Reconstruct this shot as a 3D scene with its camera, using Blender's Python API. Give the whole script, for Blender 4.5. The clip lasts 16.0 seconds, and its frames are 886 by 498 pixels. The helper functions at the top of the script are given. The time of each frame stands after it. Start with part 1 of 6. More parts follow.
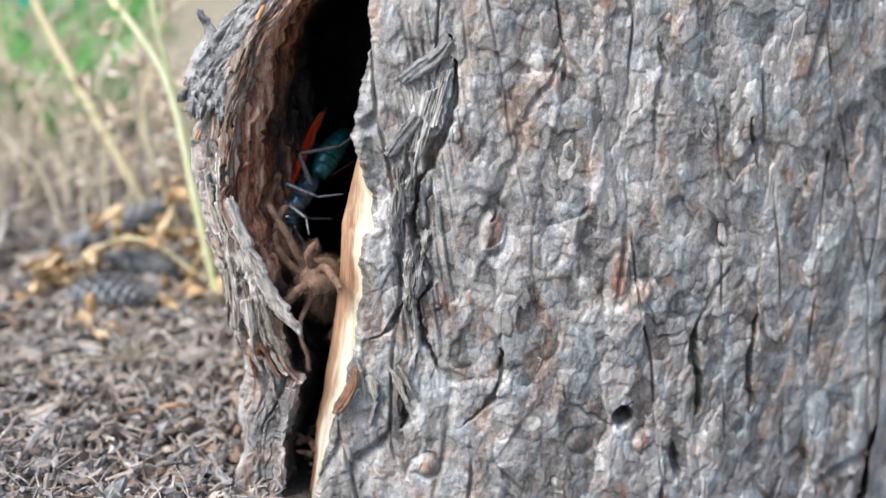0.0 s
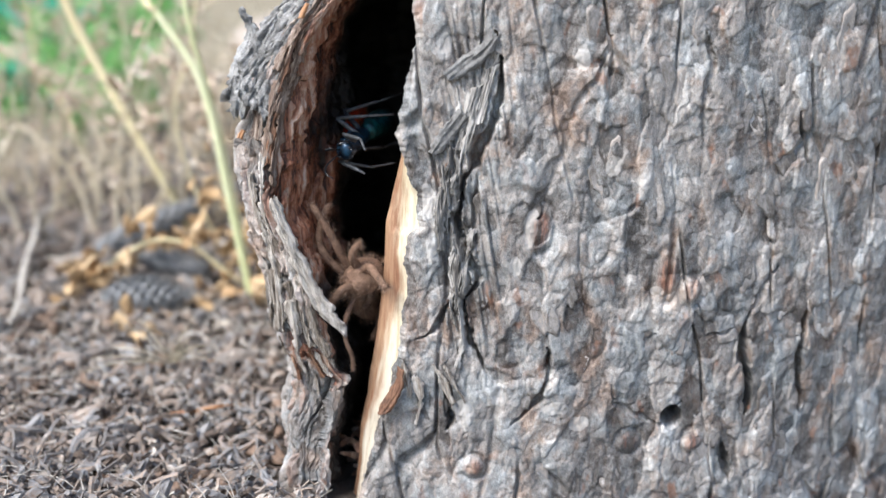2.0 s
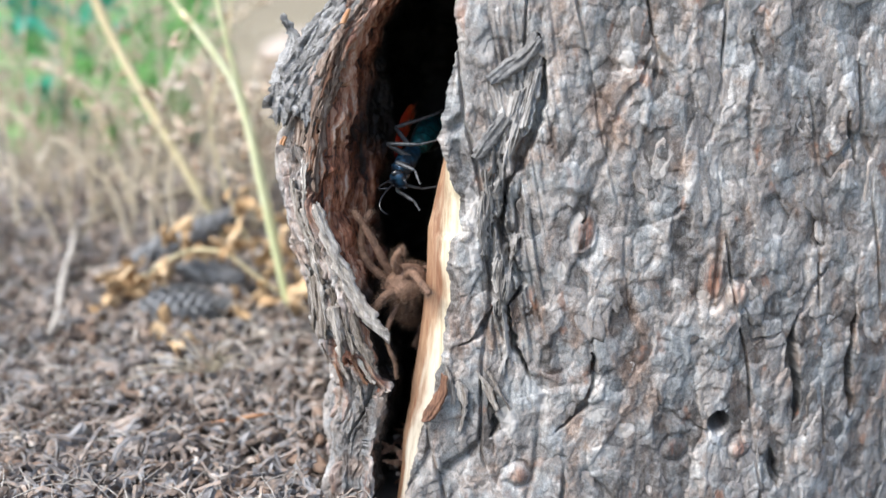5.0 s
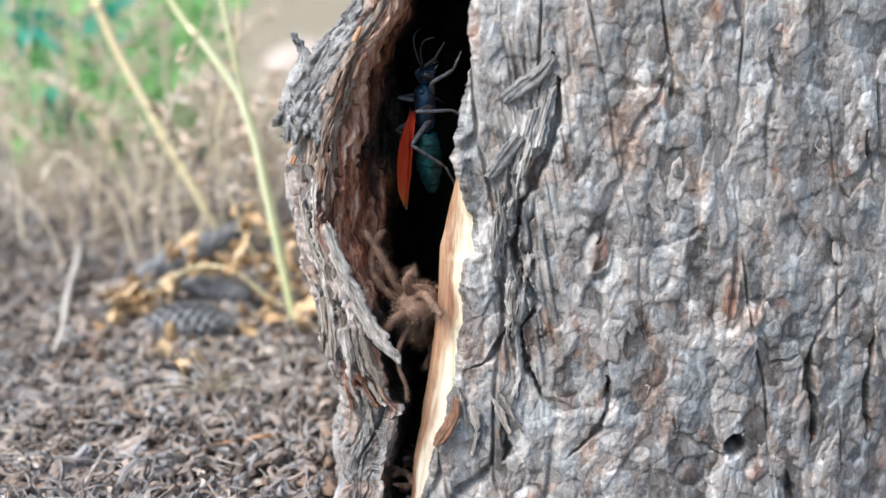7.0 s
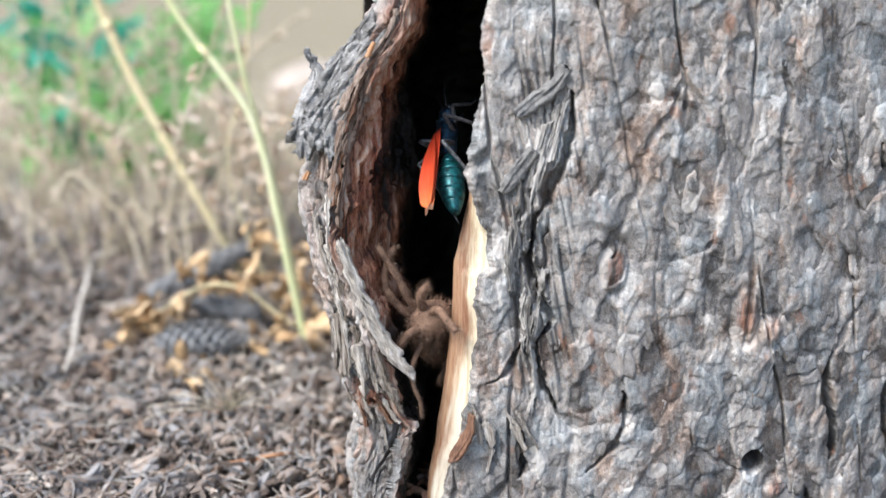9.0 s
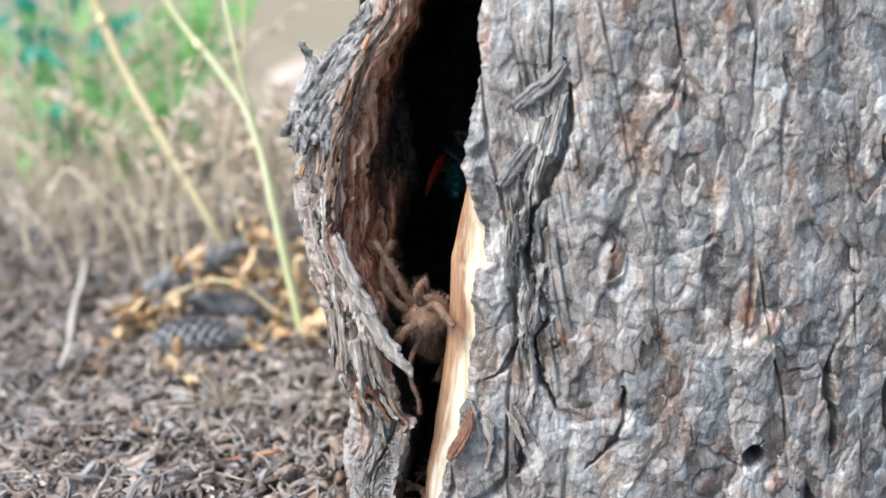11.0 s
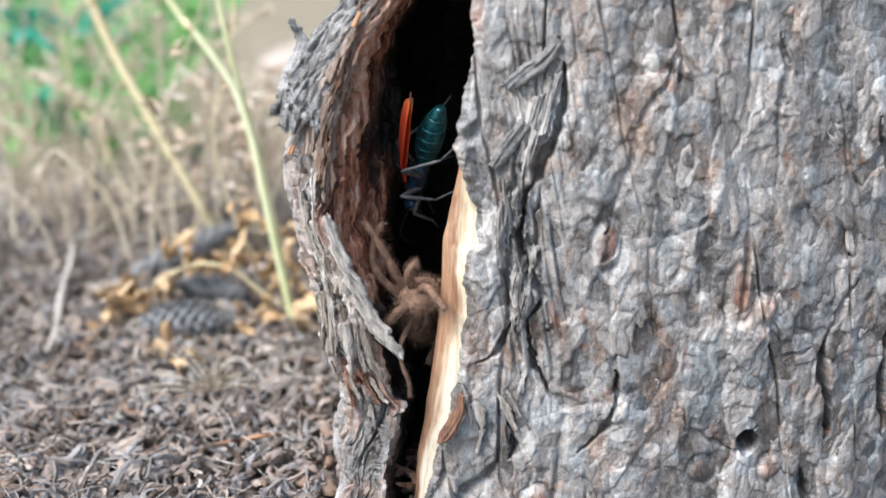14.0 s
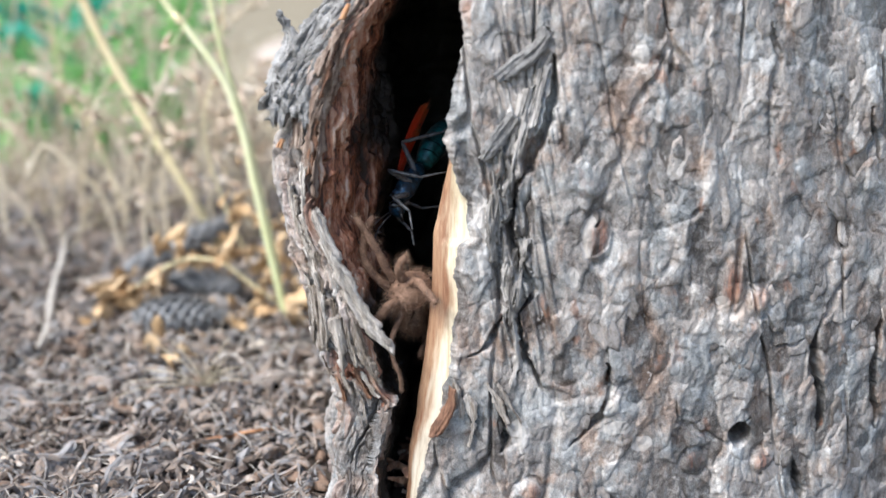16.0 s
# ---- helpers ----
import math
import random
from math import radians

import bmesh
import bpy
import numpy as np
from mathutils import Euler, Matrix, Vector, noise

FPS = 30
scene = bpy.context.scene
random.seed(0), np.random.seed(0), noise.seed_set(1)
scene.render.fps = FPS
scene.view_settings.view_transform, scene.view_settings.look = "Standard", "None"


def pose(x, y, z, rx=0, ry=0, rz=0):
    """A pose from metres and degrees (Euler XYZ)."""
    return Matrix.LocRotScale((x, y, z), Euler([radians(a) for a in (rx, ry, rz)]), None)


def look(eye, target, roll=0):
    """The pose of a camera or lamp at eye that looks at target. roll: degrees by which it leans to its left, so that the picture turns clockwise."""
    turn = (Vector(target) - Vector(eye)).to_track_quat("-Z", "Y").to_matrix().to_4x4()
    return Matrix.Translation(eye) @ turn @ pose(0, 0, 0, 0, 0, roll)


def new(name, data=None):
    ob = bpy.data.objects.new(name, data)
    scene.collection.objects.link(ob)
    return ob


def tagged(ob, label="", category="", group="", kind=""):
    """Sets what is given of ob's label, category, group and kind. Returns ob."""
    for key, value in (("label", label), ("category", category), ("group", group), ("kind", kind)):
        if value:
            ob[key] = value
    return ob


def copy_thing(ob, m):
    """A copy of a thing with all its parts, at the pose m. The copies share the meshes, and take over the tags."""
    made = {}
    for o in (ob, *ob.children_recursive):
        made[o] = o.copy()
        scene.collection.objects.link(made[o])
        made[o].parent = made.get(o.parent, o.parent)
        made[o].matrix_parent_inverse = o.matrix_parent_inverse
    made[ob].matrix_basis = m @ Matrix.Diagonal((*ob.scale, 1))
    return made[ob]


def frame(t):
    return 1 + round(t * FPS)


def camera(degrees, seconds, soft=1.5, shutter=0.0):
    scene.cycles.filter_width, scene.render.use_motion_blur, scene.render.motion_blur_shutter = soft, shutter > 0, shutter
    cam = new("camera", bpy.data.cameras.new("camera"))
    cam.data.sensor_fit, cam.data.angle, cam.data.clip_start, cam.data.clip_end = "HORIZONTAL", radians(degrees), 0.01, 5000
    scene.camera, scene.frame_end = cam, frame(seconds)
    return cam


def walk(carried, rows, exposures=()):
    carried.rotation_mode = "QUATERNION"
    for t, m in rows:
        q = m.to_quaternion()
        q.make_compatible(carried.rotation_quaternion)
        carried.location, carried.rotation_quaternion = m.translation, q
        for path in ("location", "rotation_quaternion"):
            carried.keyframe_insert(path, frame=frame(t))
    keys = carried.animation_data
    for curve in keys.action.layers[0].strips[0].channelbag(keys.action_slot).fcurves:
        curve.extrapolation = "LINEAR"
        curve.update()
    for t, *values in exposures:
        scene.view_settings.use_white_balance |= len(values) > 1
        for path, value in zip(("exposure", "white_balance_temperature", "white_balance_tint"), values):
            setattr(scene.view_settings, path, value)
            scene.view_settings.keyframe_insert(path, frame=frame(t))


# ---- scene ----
cam = camera(48.0, 16.0)
PATH = [
    (0, (0.046, -0.364, 0.179), (0.007, 1.593, -0.231), 1.1),
    (0.5, (0.042, -0.363, 0.179), (0.005, 1.594, -0.234), 1.1),
    (1, (0.04, -0.362, 0.177), (-0.004, 1.595, -0.231), 1.0),
    (1.5, (0.038, -0.36, 0.179), (-0.019, 1.594, -0.241), 0.7),
    (2, (0.035, -0.36, 0.178), (-0.037, 1.595, -0.235), 0.4),
    (2.5, (0.032, -0.36, 0.178), (-0.055, 1.597, -0.23), 0.1),
    (3, (0.031, -0.359, 0.177), (-0.074, 1.597, -0.226), -0.3),
    (3.5, (0.03, -0.359, 0.175), (-0.087, 1.598, -0.219), -0.5),
    (6, (0.027, -0.356, 0.175), (-0.096, 1.603, -0.21), -0.3),
    (6.5, (0.026, -0.354, 0.176), (-0.098, 1.606, -0.202), -0.3),
    (7, (0.024, -0.352, 0.178), (-0.102, 1.609, -0.193), -0.3),
    (7.5, (0.022, -0.352, 0.177), (-0.106, 1.613, -0.172), -0.3),
    (8, (0.022, -0.351, 0.177), (-0.112, 1.616, -0.16), -0.4),
    (8.5, (0.022, -0.351, 0.176), (-0.116, 1.617, -0.156), -0.6),
    (9, (0.021, -0.351, 0.176), (-0.117, 1.617, -0.155), -0.7),
    (11.5, (0.021, -0.347, 0.174), (-0.113, 1.619, -0.167), -0.9),
    (12, (0.021, -0.347, 0.173), (-0.11, 1.619, -0.17), -0.8),
    (12.5, (0.021, -0.346, 0.173), (-0.107, 1.619, -0.178), -0.7),
    (13, (0.021, -0.345, 0.172), (-0.104, 1.619, -0.185), -0.6),
    (13.5, (0.022, -0.344, 0.171), (-0.102, 1.62, -0.187), -0.6),
    (14, (0.021, -0.343, 0.172), (-0.098, 1.62, -0.192), -0.6),
    (14.5, (0.022, -0.342, 0.173), (-0.097, 1.621, -0.191), -0.7),
    (15, (0.022, -0.341, 0.173), (-0.094, 1.622, -0.188), -0.7),
    (15.5, (0.023, -0.341, 0.172), (-0.092, 1.622, -0.191), -0.8),
    (16, (0.023, -0.341, 0.172), (-0.089, 1.62, -0.207), -0.9),
]
walk(cam, [(t, look(eye, target, roll)) for t, eye, target, roll in PATH])

cam.data.dof.use_dof = True
cam.data.dof.focus_distance = 0.369
cam.data.dof.aperture_fstop = 5.2

# ---- light ----
SUN_ELEVATION, SUN_FROM = 50.0, (-0.85, -0.75)
world = bpy.data.worlds.new("daylight")
scene.world = world
world.use_nodes = True
wn = world.node_tree.nodes
sky = wn.new("ShaderNodeTexSky")
sky.sky_type = "NISHITA"
sky.sun_disc = False
sky.sun_elevation = radians(SUN_ELEVATION)
sky.sun_rotation = math.atan2(SUN_FROM[0], SUN_FROM[1])
sky.air_density, sky.dust_density, sky.ozone_density = 1.0, 1.0, 1.0
world.node_tree.links.new(sky.outputs[0], wn["Background"].inputs[0])
wn["Background"].inputs[1].default_value = 0.12
sun = new("sun", bpy.data.lights.new("sun", "SUN"))
sun.data.energy, sun.data.angle, sun.data.color = 3.0, radians(32), (1.0, 0.96, 0.91)
sun.matrix_world = look((0, 0, 0), (-SUN_FROM[0], -SUN_FROM[1], -math.tan(radians(SUN_ELEVATION)) * math.hypot(*SUN_FROM)))
scene.view_settings.exposure = 1.05

# ---- noise on arrays ----


def hash2(ix, iy, seed):
    h = (ix.astype(np.int64) * 374761393 + iy.astype(np.int64) * 668265263 + seed * 2147483629) & 0xFFFFFFFF
    h = ((h ^ (h >> 13)) * 1274126177) & 0xFFFFFFFF
    h = ((h ^ (h >> 16)) * 2246822519) & 0xFFFFFFFF
    return ((h ^ (h >> 15)) & 0xFFFFFF) / float(0x1000000)


def vnoise(x, y, seed=0):
    ix, iy = np.floor(x), np.floor(y)
    fx, fy = x - ix, y - iy
    fx, fy = fx * fx * (3 - 2 * fx), fy * fy * (3 - 2 * fy)
    a, b = hash2(ix, iy, seed), hash2(ix + 1, iy, seed)
    c, d = hash2(ix, iy + 1, seed), hash2(ix + 1, iy + 1, seed)
    return (a + (b - a) * fx) * (1 - fy) + (c + (d - c) * fx) * fy


def fbm(x, y, seed=0, octaves=4):
    total, amp = 0.0, 0.5
    for k in range(octaves):
        total = total + amp * (vnoise(x * 2 ** k, y * 2 ** k, seed + 17 * k) - 0.5)
        amp *= 0.55
    return total


def cells(x, y, seed=0):
    """Distance to the edge between cells, two random numbers of the cell, the way from its middle, and the first random number of the next cell."""
    ix, iy = np.floor(x), np.floor(y)
    f1, f2 = np.full(x.shape, 9.0), np.full(x.shape, 9.0)
    ra, rb, rn = np.zeros(x.shape), np.zeros(x.shape), np.zeros(x.shape)
    ox, oy = np.zeros(x.shape), np.zeros(x.shape)
    for i in (-1, 0, 1):
        for j in (-1, 0, 1):
            cx, cy = ix + i, iy + j
            dx = x - cx - 0.1 - 0.8 * hash2(cx, cy, seed + 1)
            dy = y - cy - 0.1 - 0.8 * hash2(cx, cy, seed + 2)
            d = np.hypot(dx, dy)
            r = hash2(cx, cy, seed + 3)
            near = d < f1
            rn = np.where(near, ra, np.where(d < f2, r, rn))
            f2 = np.where(near, f1, np.minimum(f2, d))
            f1 = np.where(near, d, f1)
            ra = np.where(near, r, ra)
            rb = np.where(near, hash2(cx, cy, seed + 4), rb)
            ox, oy = np.where(near, dx, ox), np.where(near, dy, oy)
    return f2 - f1, ra, rb, ox, oy, rn


def smooth(a, b, x):
    t = np.clip((x - a) / (b - a), 0, 1)
    return t * t * (3 - 2 * t)


def from_line(x, z, line):
    """Distance from a broken line of (x, z), and how far along it, from 0 to 1."""
    best, along = np.full(x.shape, 9.0), np.zeros(x.shape)
    for k, ((ax, az), (bx, bz)) in enumerate(zip(line, line[1:])):
        dx, dz = bx - ax, bz - az
        t = np.clip(((x - ax) * dx + (z - az) * dz) / (dx * dx + dz * dz), 0, 1)
        d = np.hypot(x - ax - t * dx, z - az - t * dz)
        along = np.where(d < best, (k + t) / (len(line) - 1), along)
        best = np.minimum(best, d)
    return best, along


# ---- materials ----


def nodes_of(name):
    m = bpy.data.materials.new(name)
    m.use_nodes = True
    t = m.node_tree
    return m, t, t.nodes["Principled BSDF"]


def ramp(t, stops, source):
    r = t.nodes.new("ShaderNodeValToRGB")
    e = r.color_ramp.elements
    while len(e) < len(stops):
        e.new(0.5)
    for k, (p, c) in enumerate(stops):
        e[k].position, e[k].color = p, (*c, 1)
    t.links.new(source, r.inputs[0])
    return r.outputs[0]


def calc(t, op, a, b):
    n = t.nodes.new("ShaderNodeMath")
    n.operation = op
    for k, v in enumerate((a, b)):
        if isinstance(v, (int, float)):
            n.inputs[k].default_value = v
        else:
            t.links.new(v, n.inputs[k])
    return n.outputs[0]


def grain(t, scale, stretch=(1, 1, 1), detail=5, rough=0.6, warp=0.0):
    co = t.nodes.new("ShaderNodeTexCoord")
    mp = t.nodes.new("ShaderNodeMapping")
    mp.inputs["Scale"].default_value = stretch
    t.links.new(co.outputs["Object"], mp.inputs[0])
    n = t.nodes.new("ShaderNodeTexNoise")
    n.inputs["Scale"].default_value, n.inputs["Detail"].default_value = scale, detail
    n.inputs["Roughness"].default_value, n.inputs["Distortion"].default_value = rough, warp
    t.links.new(mp.outputs[0], n.inputs["Vector"])
    return n.outputs[0]


def mixed(t, f, a, b, mode="MIX"):
    n = t.nodes.new("ShaderNodeMix")
    n.data_type, n.blend_type = "RGBA", mode
    for k, v in ((0, f), (6, a), (7, b)):
        if isinstance(v, (int, float)):
            n.inputs[k].default_value = v
        elif isinstance(v, tuple):
            n.inputs[k].default_value = (*v, 1)
        else:
            t.links.new(v, n.inputs[k])
    return n.outputs[2]


def bumped(t, bsdf, source, strength, distance):
    b = t.nodes.new("ShaderNodeBump")
    b.inputs["Strength"].default_value, b.inputs["Distance"].default_value = strength, distance
    t.links.new(source, b.inputs["Height"])
    t.links.new(b.outputs[0], bsdf.inputs["Normal"])


def attribute(t, name):
    a = t.nodes.new("ShaderNodeAttribute")
    a.attribute_name = name
    return a.outputs["Fac"]


def surface(name, stops, scale=60, fine=600, stretch=(1, 1, 1), rough=0.8, bump=0.5, depth=0.0006, vary="", amount=0.35, metal=0.0, spec=0.5, contrast=1.8):
    """Two scales of noise through a colour ramp, with fine relief. vary: 'object' or 'island' shifts each piece along the ramp."""
    m, t, b = nodes_of(name)
    big, small = grain(t, scale, stretch, 4), grain(t, fine, stretch, 6, 0.65)
    f = calc(t, "ADD", calc(t, "MULTIPLY", big, 0.6), calc(t, "MULTIPLY", small, 0.4))
    f = calc(t, "ADD", calc(t, "MULTIPLY", calc(t, "SUBTRACT", f, 0.5), contrast), 0.5)
    if vary:
        if vary == "object":
            r = t.nodes.new("ShaderNodeObjectInfo").outputs["Random"]
        else:
            r = t.nodes.new("ShaderNodeNewGeometry").outputs["Random Per Island"]
        f = calc(t, "ADD", f, calc(t, "MULTIPLY", calc(t, "SUBTRACT", r, 0.5), amount * 2))
    t.links.new(ramp(t, stops, f), b.inputs["Base Color"])
    b.inputs["Roughness"].default_value, b.inputs["Metallic"].default_value = rough, metal
    b.inputs["Specular IOR Level"].default_value = spec
    bumped(t, b, small, bump, depth)
    return m


def bark_material():
    m, t, b = nodes_of("weathered_pine_bark")
    plate, inner = attribute(t, "plate"), attribute(t, "inner")
    big = grain(t, 70, (1, 1, 0.6), 4, 0.6, 0.6)
    mid = grain(t, 300, (1, 1, 0.55), 5, 0.65, 0.9)
    fine = grain(t, 1900, (1, 1, 0.7), 4, 0.7)
    f = calc(t, "ADD", calc(t, "MULTIPLY", plate, 0.50), calc(t, "ADD", calc(t, "MULTIPLY", big, 0.50), calc(t, "MULTIPLY", calc(t, "SUBTRACT", mid, 0.5), 0.62)))
    f = calc(t, "ADD", f, calc(t, "MULTIPLY", calc(t, "SUBTRACT", fine, 0.5), 0.60))
    grey = ramp(t, [(0.22, (0.06, 0.052, 0.048)), (0.36, (0.15, 0.135, 0.125)), (0.46, (0.26, 0.248, 0.243)), (0.55, (0.335, 0.30, 0.275)), (0.64, (0.42, 0.40, 0.385)), (0.78, (0.68, 0.65, 0.62))], f)
    rust = ramp(t, [(0.50, (0, 0, 0)), (0.62, (1, 1, 1))], grain(t, 62, (1, 1, 0.6), 6, 0.65, 0.6))
    grey = mixed(t, calc(t, "MULTIPLY", rust, 0.62), grey, ramp(t, [(0.3, (0.10, 0.058, 0.038)), (0.5, (0.25, 0.155, 0.105)), (0.7, (0.46, 0.33, 0.25))], f))
    red = ramp(t, [(0.64, (0, 0, 0)), (0.70, (1, 1, 1))], grain(t, 110, (1, 1, 0.6), 3, 0.5, 0.3))
    grey = mixed(t, calc(t, "MULTIPLY", red, 0.6), grey, (0.29, 0.135, 0.078))
    blue = ramp(t, [(0.46, (0, 0, 0)), (0.60, (1, 1, 1))], grain(t, 70, (1, 1, 0.8), 5, 0.65))
    grey = mixed(t, calc(t, "MULTIPLY", blue, 0.52), grey, ramp(t, [(0.25, (0.10, 0.115, 0.125)), (0.5, (0.26, 0.305, 0.33)), (0.72, (0.52, 0.57, 0.60))], f))
    bleached = ramp(t, [(0.30, (0, 0, 0)), (0.60, (1, 1, 1))], calc(t, "ADD", attribute(t, "pale"), calc(t, "MULTIPLY", calc(t, "SUBTRACT", mid, 0.5), 1.2)))
    grey = mixed(t, calc(t, "MULTIPLY", bleached, 0.50), grey, (0.66, 0.63, 0.60))
    streak = grain(t, 330, (1, 1, 0.10), 6, 0.7, 0.5)
    g = calc(t, "ADD", calc(t, "MULTIPLY", calc(t, "SUBTRACT", streak, 0.5), 1.9), calc(t, "ADD", 0.3, calc(t, "MULTIPLY", plate, 0.4)))
    brown = ramp(t, [(0.25, (0.018, 0.009, 0.006)), (0.39, (0.115, 0.038, 0.020)), (0.51, (0.31, 0.118, 0.064)), (0.66, (0.43, 0.235, 0.155)), (0.84, (0.56, 0.44, 0.36))], g)
    # shade deep in the hollow, painted as a blend to near-black
    brown = mixed(t, attribute(t, "hollow_shade"), brown, (0.008, 0.006, 0.005))
    t.links.new(mixed(t, inner, grey, brown), b.inputs["Base Color"])
    t.links.new(ramp(t, [(0.35, (0.66, 0.66, 0.66)), (0.6, (0.36, 0.36, 0.36))], mid), b.inputs["Roughness"])
    b.inputs["Specular IOR Level"].default_value = 0.5
    bumped(t, b, calc(t, "ADD", calc(t, "MULTIPLY", mid, 0.9), calc(t, "MULTIPLY", fine, 0.55)), 0.75, 0.0010)
    return m


BARK = bark_material()
SPLINTER = surface("weathered_fibrous_bark", [(0.15, (0.05, 0.038, 0.030)), (0.34, (0.23, 0.19, 0.155)), (0.50, (0.42, 0.375, 0.335)), (0.72, (0.70, 0.655, 0.61))], 420, 2200, (1, 1, 0.10), 0.55, 1.0, 0.0012, "object", 0.2)
RIM = surface("layered_rim_bark", [(0.2, (0.08, 0.045, 0.030)), (0.42, (0.26, 0.185, 0.145)), (0.60, (0.42, 0.335, 0.28)), (0.8, (0.64, 0.54, 0.46))], 420, 2200, (1, 1, 0.10), 0.6, 1.0, 0.0012, "object", 0.2)
RUSTY = surface("rusty_inner_bark", [(0.2, (0.06, 0.028, 0.018)), (0.5, (0.21, 0.105, 0.062)), (0.8, (0.46, 0.29, 0.19))], 300, 1600, (1, 1, 0.2), 0.7, 0.6, 0.0006, "object", 0.2)


def wood_material():
    m, t, b = nodes_of("bare_wood")
    big, small = grain(t, 300, (1, 1, 0.04), 5, 0.6, 0.4), grain(t, 1700, (1, 1, 0.05), 5, 0.7)
    f = calc(t, "ADD", calc(t, "MULTIPLY", big, 0.6), calc(t, "MULTIPLY", small, 0.4))
    pale = ramp(t, [(0.28, (0.40, 0.27, 0.15)), (0.40, (0.60, 0.49, 0.33)), (0.5, (0.80, 0.72, 0.54)), (0.72, (0.86, 0.80, 0.66))], f)
    red = ramp(t, [(0.25, (0.09, 0.035, 0.02)), (0.42, (0.25, 0.115, 0.065)), (0.56, (0.42, 0.255, 0.155)), (0.8, (0.56, 0.42, 0.29))], f)
    dirt = ramp(t, [(0.50, (0, 0, 0)), (0.68, (1, 1, 1))], grain(t, 90, (1, 1, 0.5), 5, 0.65))
    pale = mixed(t, calc(t, "MULTIPLY", dirt, 0.5), pale, (0.34, 0.25, 0.17))
    drab = ramp(t, [(0.28, (0.22, 0.18, 0.14)), (0.5, (0.44, 0.39, 0.33)), (0.72, (0.62, 0.57, 0.50))], f)
    pale = mixed(t, calc(t, "MULTIPLY", attribute(t, "grey"), 0.75), pale, drab)
    t.links.new(mixed(t, attribute(t, "red"), pale, red), b.inputs["Base Color"])
    b.inputs["Roughness"].default_value = 0.55
    bumped(t, b, f, 0.8, 0.0010)
    return m


PALE_WOOD = wood_material()


def soil_material():
    m, t, b = nodes_of("soil_and_straw")
    big, small = grain(t, 25, (1, 1, 1), 5), grain(t, 300, (1, 1, 1), 6, 0.65)
    f = calc(t, "ADD", calc(t, "MULTIPLY", big, 0.5), calc(t, "MULTIPLY", small, 0.5))
    soil = ramp(t, [(0.25, (0.022, 0.017, 0.014)), (0.5, (0.075, 0.060, 0.049)), (0.75, (0.17, 0.142, 0.118))], f)
    straw = ramp(t, [(0.25, (0.115, 0.09, 0.06)), (0.5, (0.24, 0.205, 0.14)), (0.75, (0.37, 0.33, 0.24))], f)
    t.links.new(mixed(t, attribute(t, "straw"), soil, straw), b.inputs["Base Color"])
    b.inputs["Roughness"].default_value = 0.95
    bumped(t, b, small, 0.9, 0.003)
    return m


SOIL = soil_material()


# ---- mesh helpers ----


def mesh_object(name, verts, faces, material, parent=None, label="", smooth_faces=True, attrs=None):
    me = bpy.data.meshes.new(name)
    me.from_pydata([tuple(v) for v in verts], [], faces)
    me.materials.append(material)
    if smooth_faces:
        me.shade_smooth()
    for key, values in (attrs or {}).items():
        me.attributes.new(key, "FLOAT", "POINT").data.foreach_set("value", np.asarray(values, dtype=np.float32).ravel())
    ob = new(name, me)
    if parent is not None:
        ob.parent = parent
    if label:
        ob["label"] = label
    return ob


def sheet(name, pos, material, parent=None, label="", attrs=None, closed=False):
    """A mesh from an array of places, rows by columns by 3."""
    n, m = pos.shape[:2]
    index = np.arange(n * m).reshape(n, m)
    if closed:
        index = np.concatenate([index, index[:, :1]], 1)
    quads = np.stack([index[:-1, :-1], index[:-1, 1:], index[1:, 1:], index[1:, :-1]], -1).reshape(-1, 4)
    me = bpy.data.meshes.new(name)
    me.vertices.add(n * m)
    me.vertices.foreach_set("co", pos.reshape(-1).astype(np.float32))
    me.loops.add(len(quads) * 4)
    me.polygons.add(len(quads))
    me.loops.foreach_set("vertex_index", quads.reshape(-1).astype(np.int32))
    me.polygons.foreach_set("loop_start", np.arange(0, len(quads) * 4, 4, dtype=np.int32))
    me.update(calc_edges=True)
    me.materials.append(material)
    me.shade_smooth()
    for key, values in (attrs or {}).items():
        me.attributes.new(key, "FLOAT", "POINT").data.foreach_set("value", np.asarray(values, dtype=np.float32).ravel())
    me.validate()
    ob = new(name, me)
    if parent is not None:
        ob.parent = parent
    if label:
        ob["label"] = label
    return ob


def tube(path, radii, sides=6, flat=1.0, start=0):
    """Vertices and faces of a tapering tube along a path; flat squeezes it."""
    verts, faces = [], []
    pts = [Vector(p) for p in path]
    side = None
    for k, p in enumerate(pts):
        d = (pts[min(k + 1, len(pts) - 1)] - pts[max(k - 1, 0)]).normalized()
        if side is None:
            side = d.cross(Vector((0.3, 0.5, 0.81))).normalized()
        side = (side - d * side.dot(d)).normalized()
        up = d.cross(side)
        for s in range(sides):
            a = 2 * math.pi * s / sides
            verts.append(p + (side * math.cos(a) + up * math.sin(a) * flat) * radii[k])
    for k in range(len(pts) - 1):
        for s in range(sides):
            a, b = k * sides + s, k * sides + (s + 1) % sides
            faces.append((start + a, start + b, start + b + sides, start + a + sides))
    faces.append(tuple(start + s for s in reversed(range(sides))))
    faces.append(tuple(start + (len(pts) - 1) * sides + s for s in range(sides)))
    return verts, faces


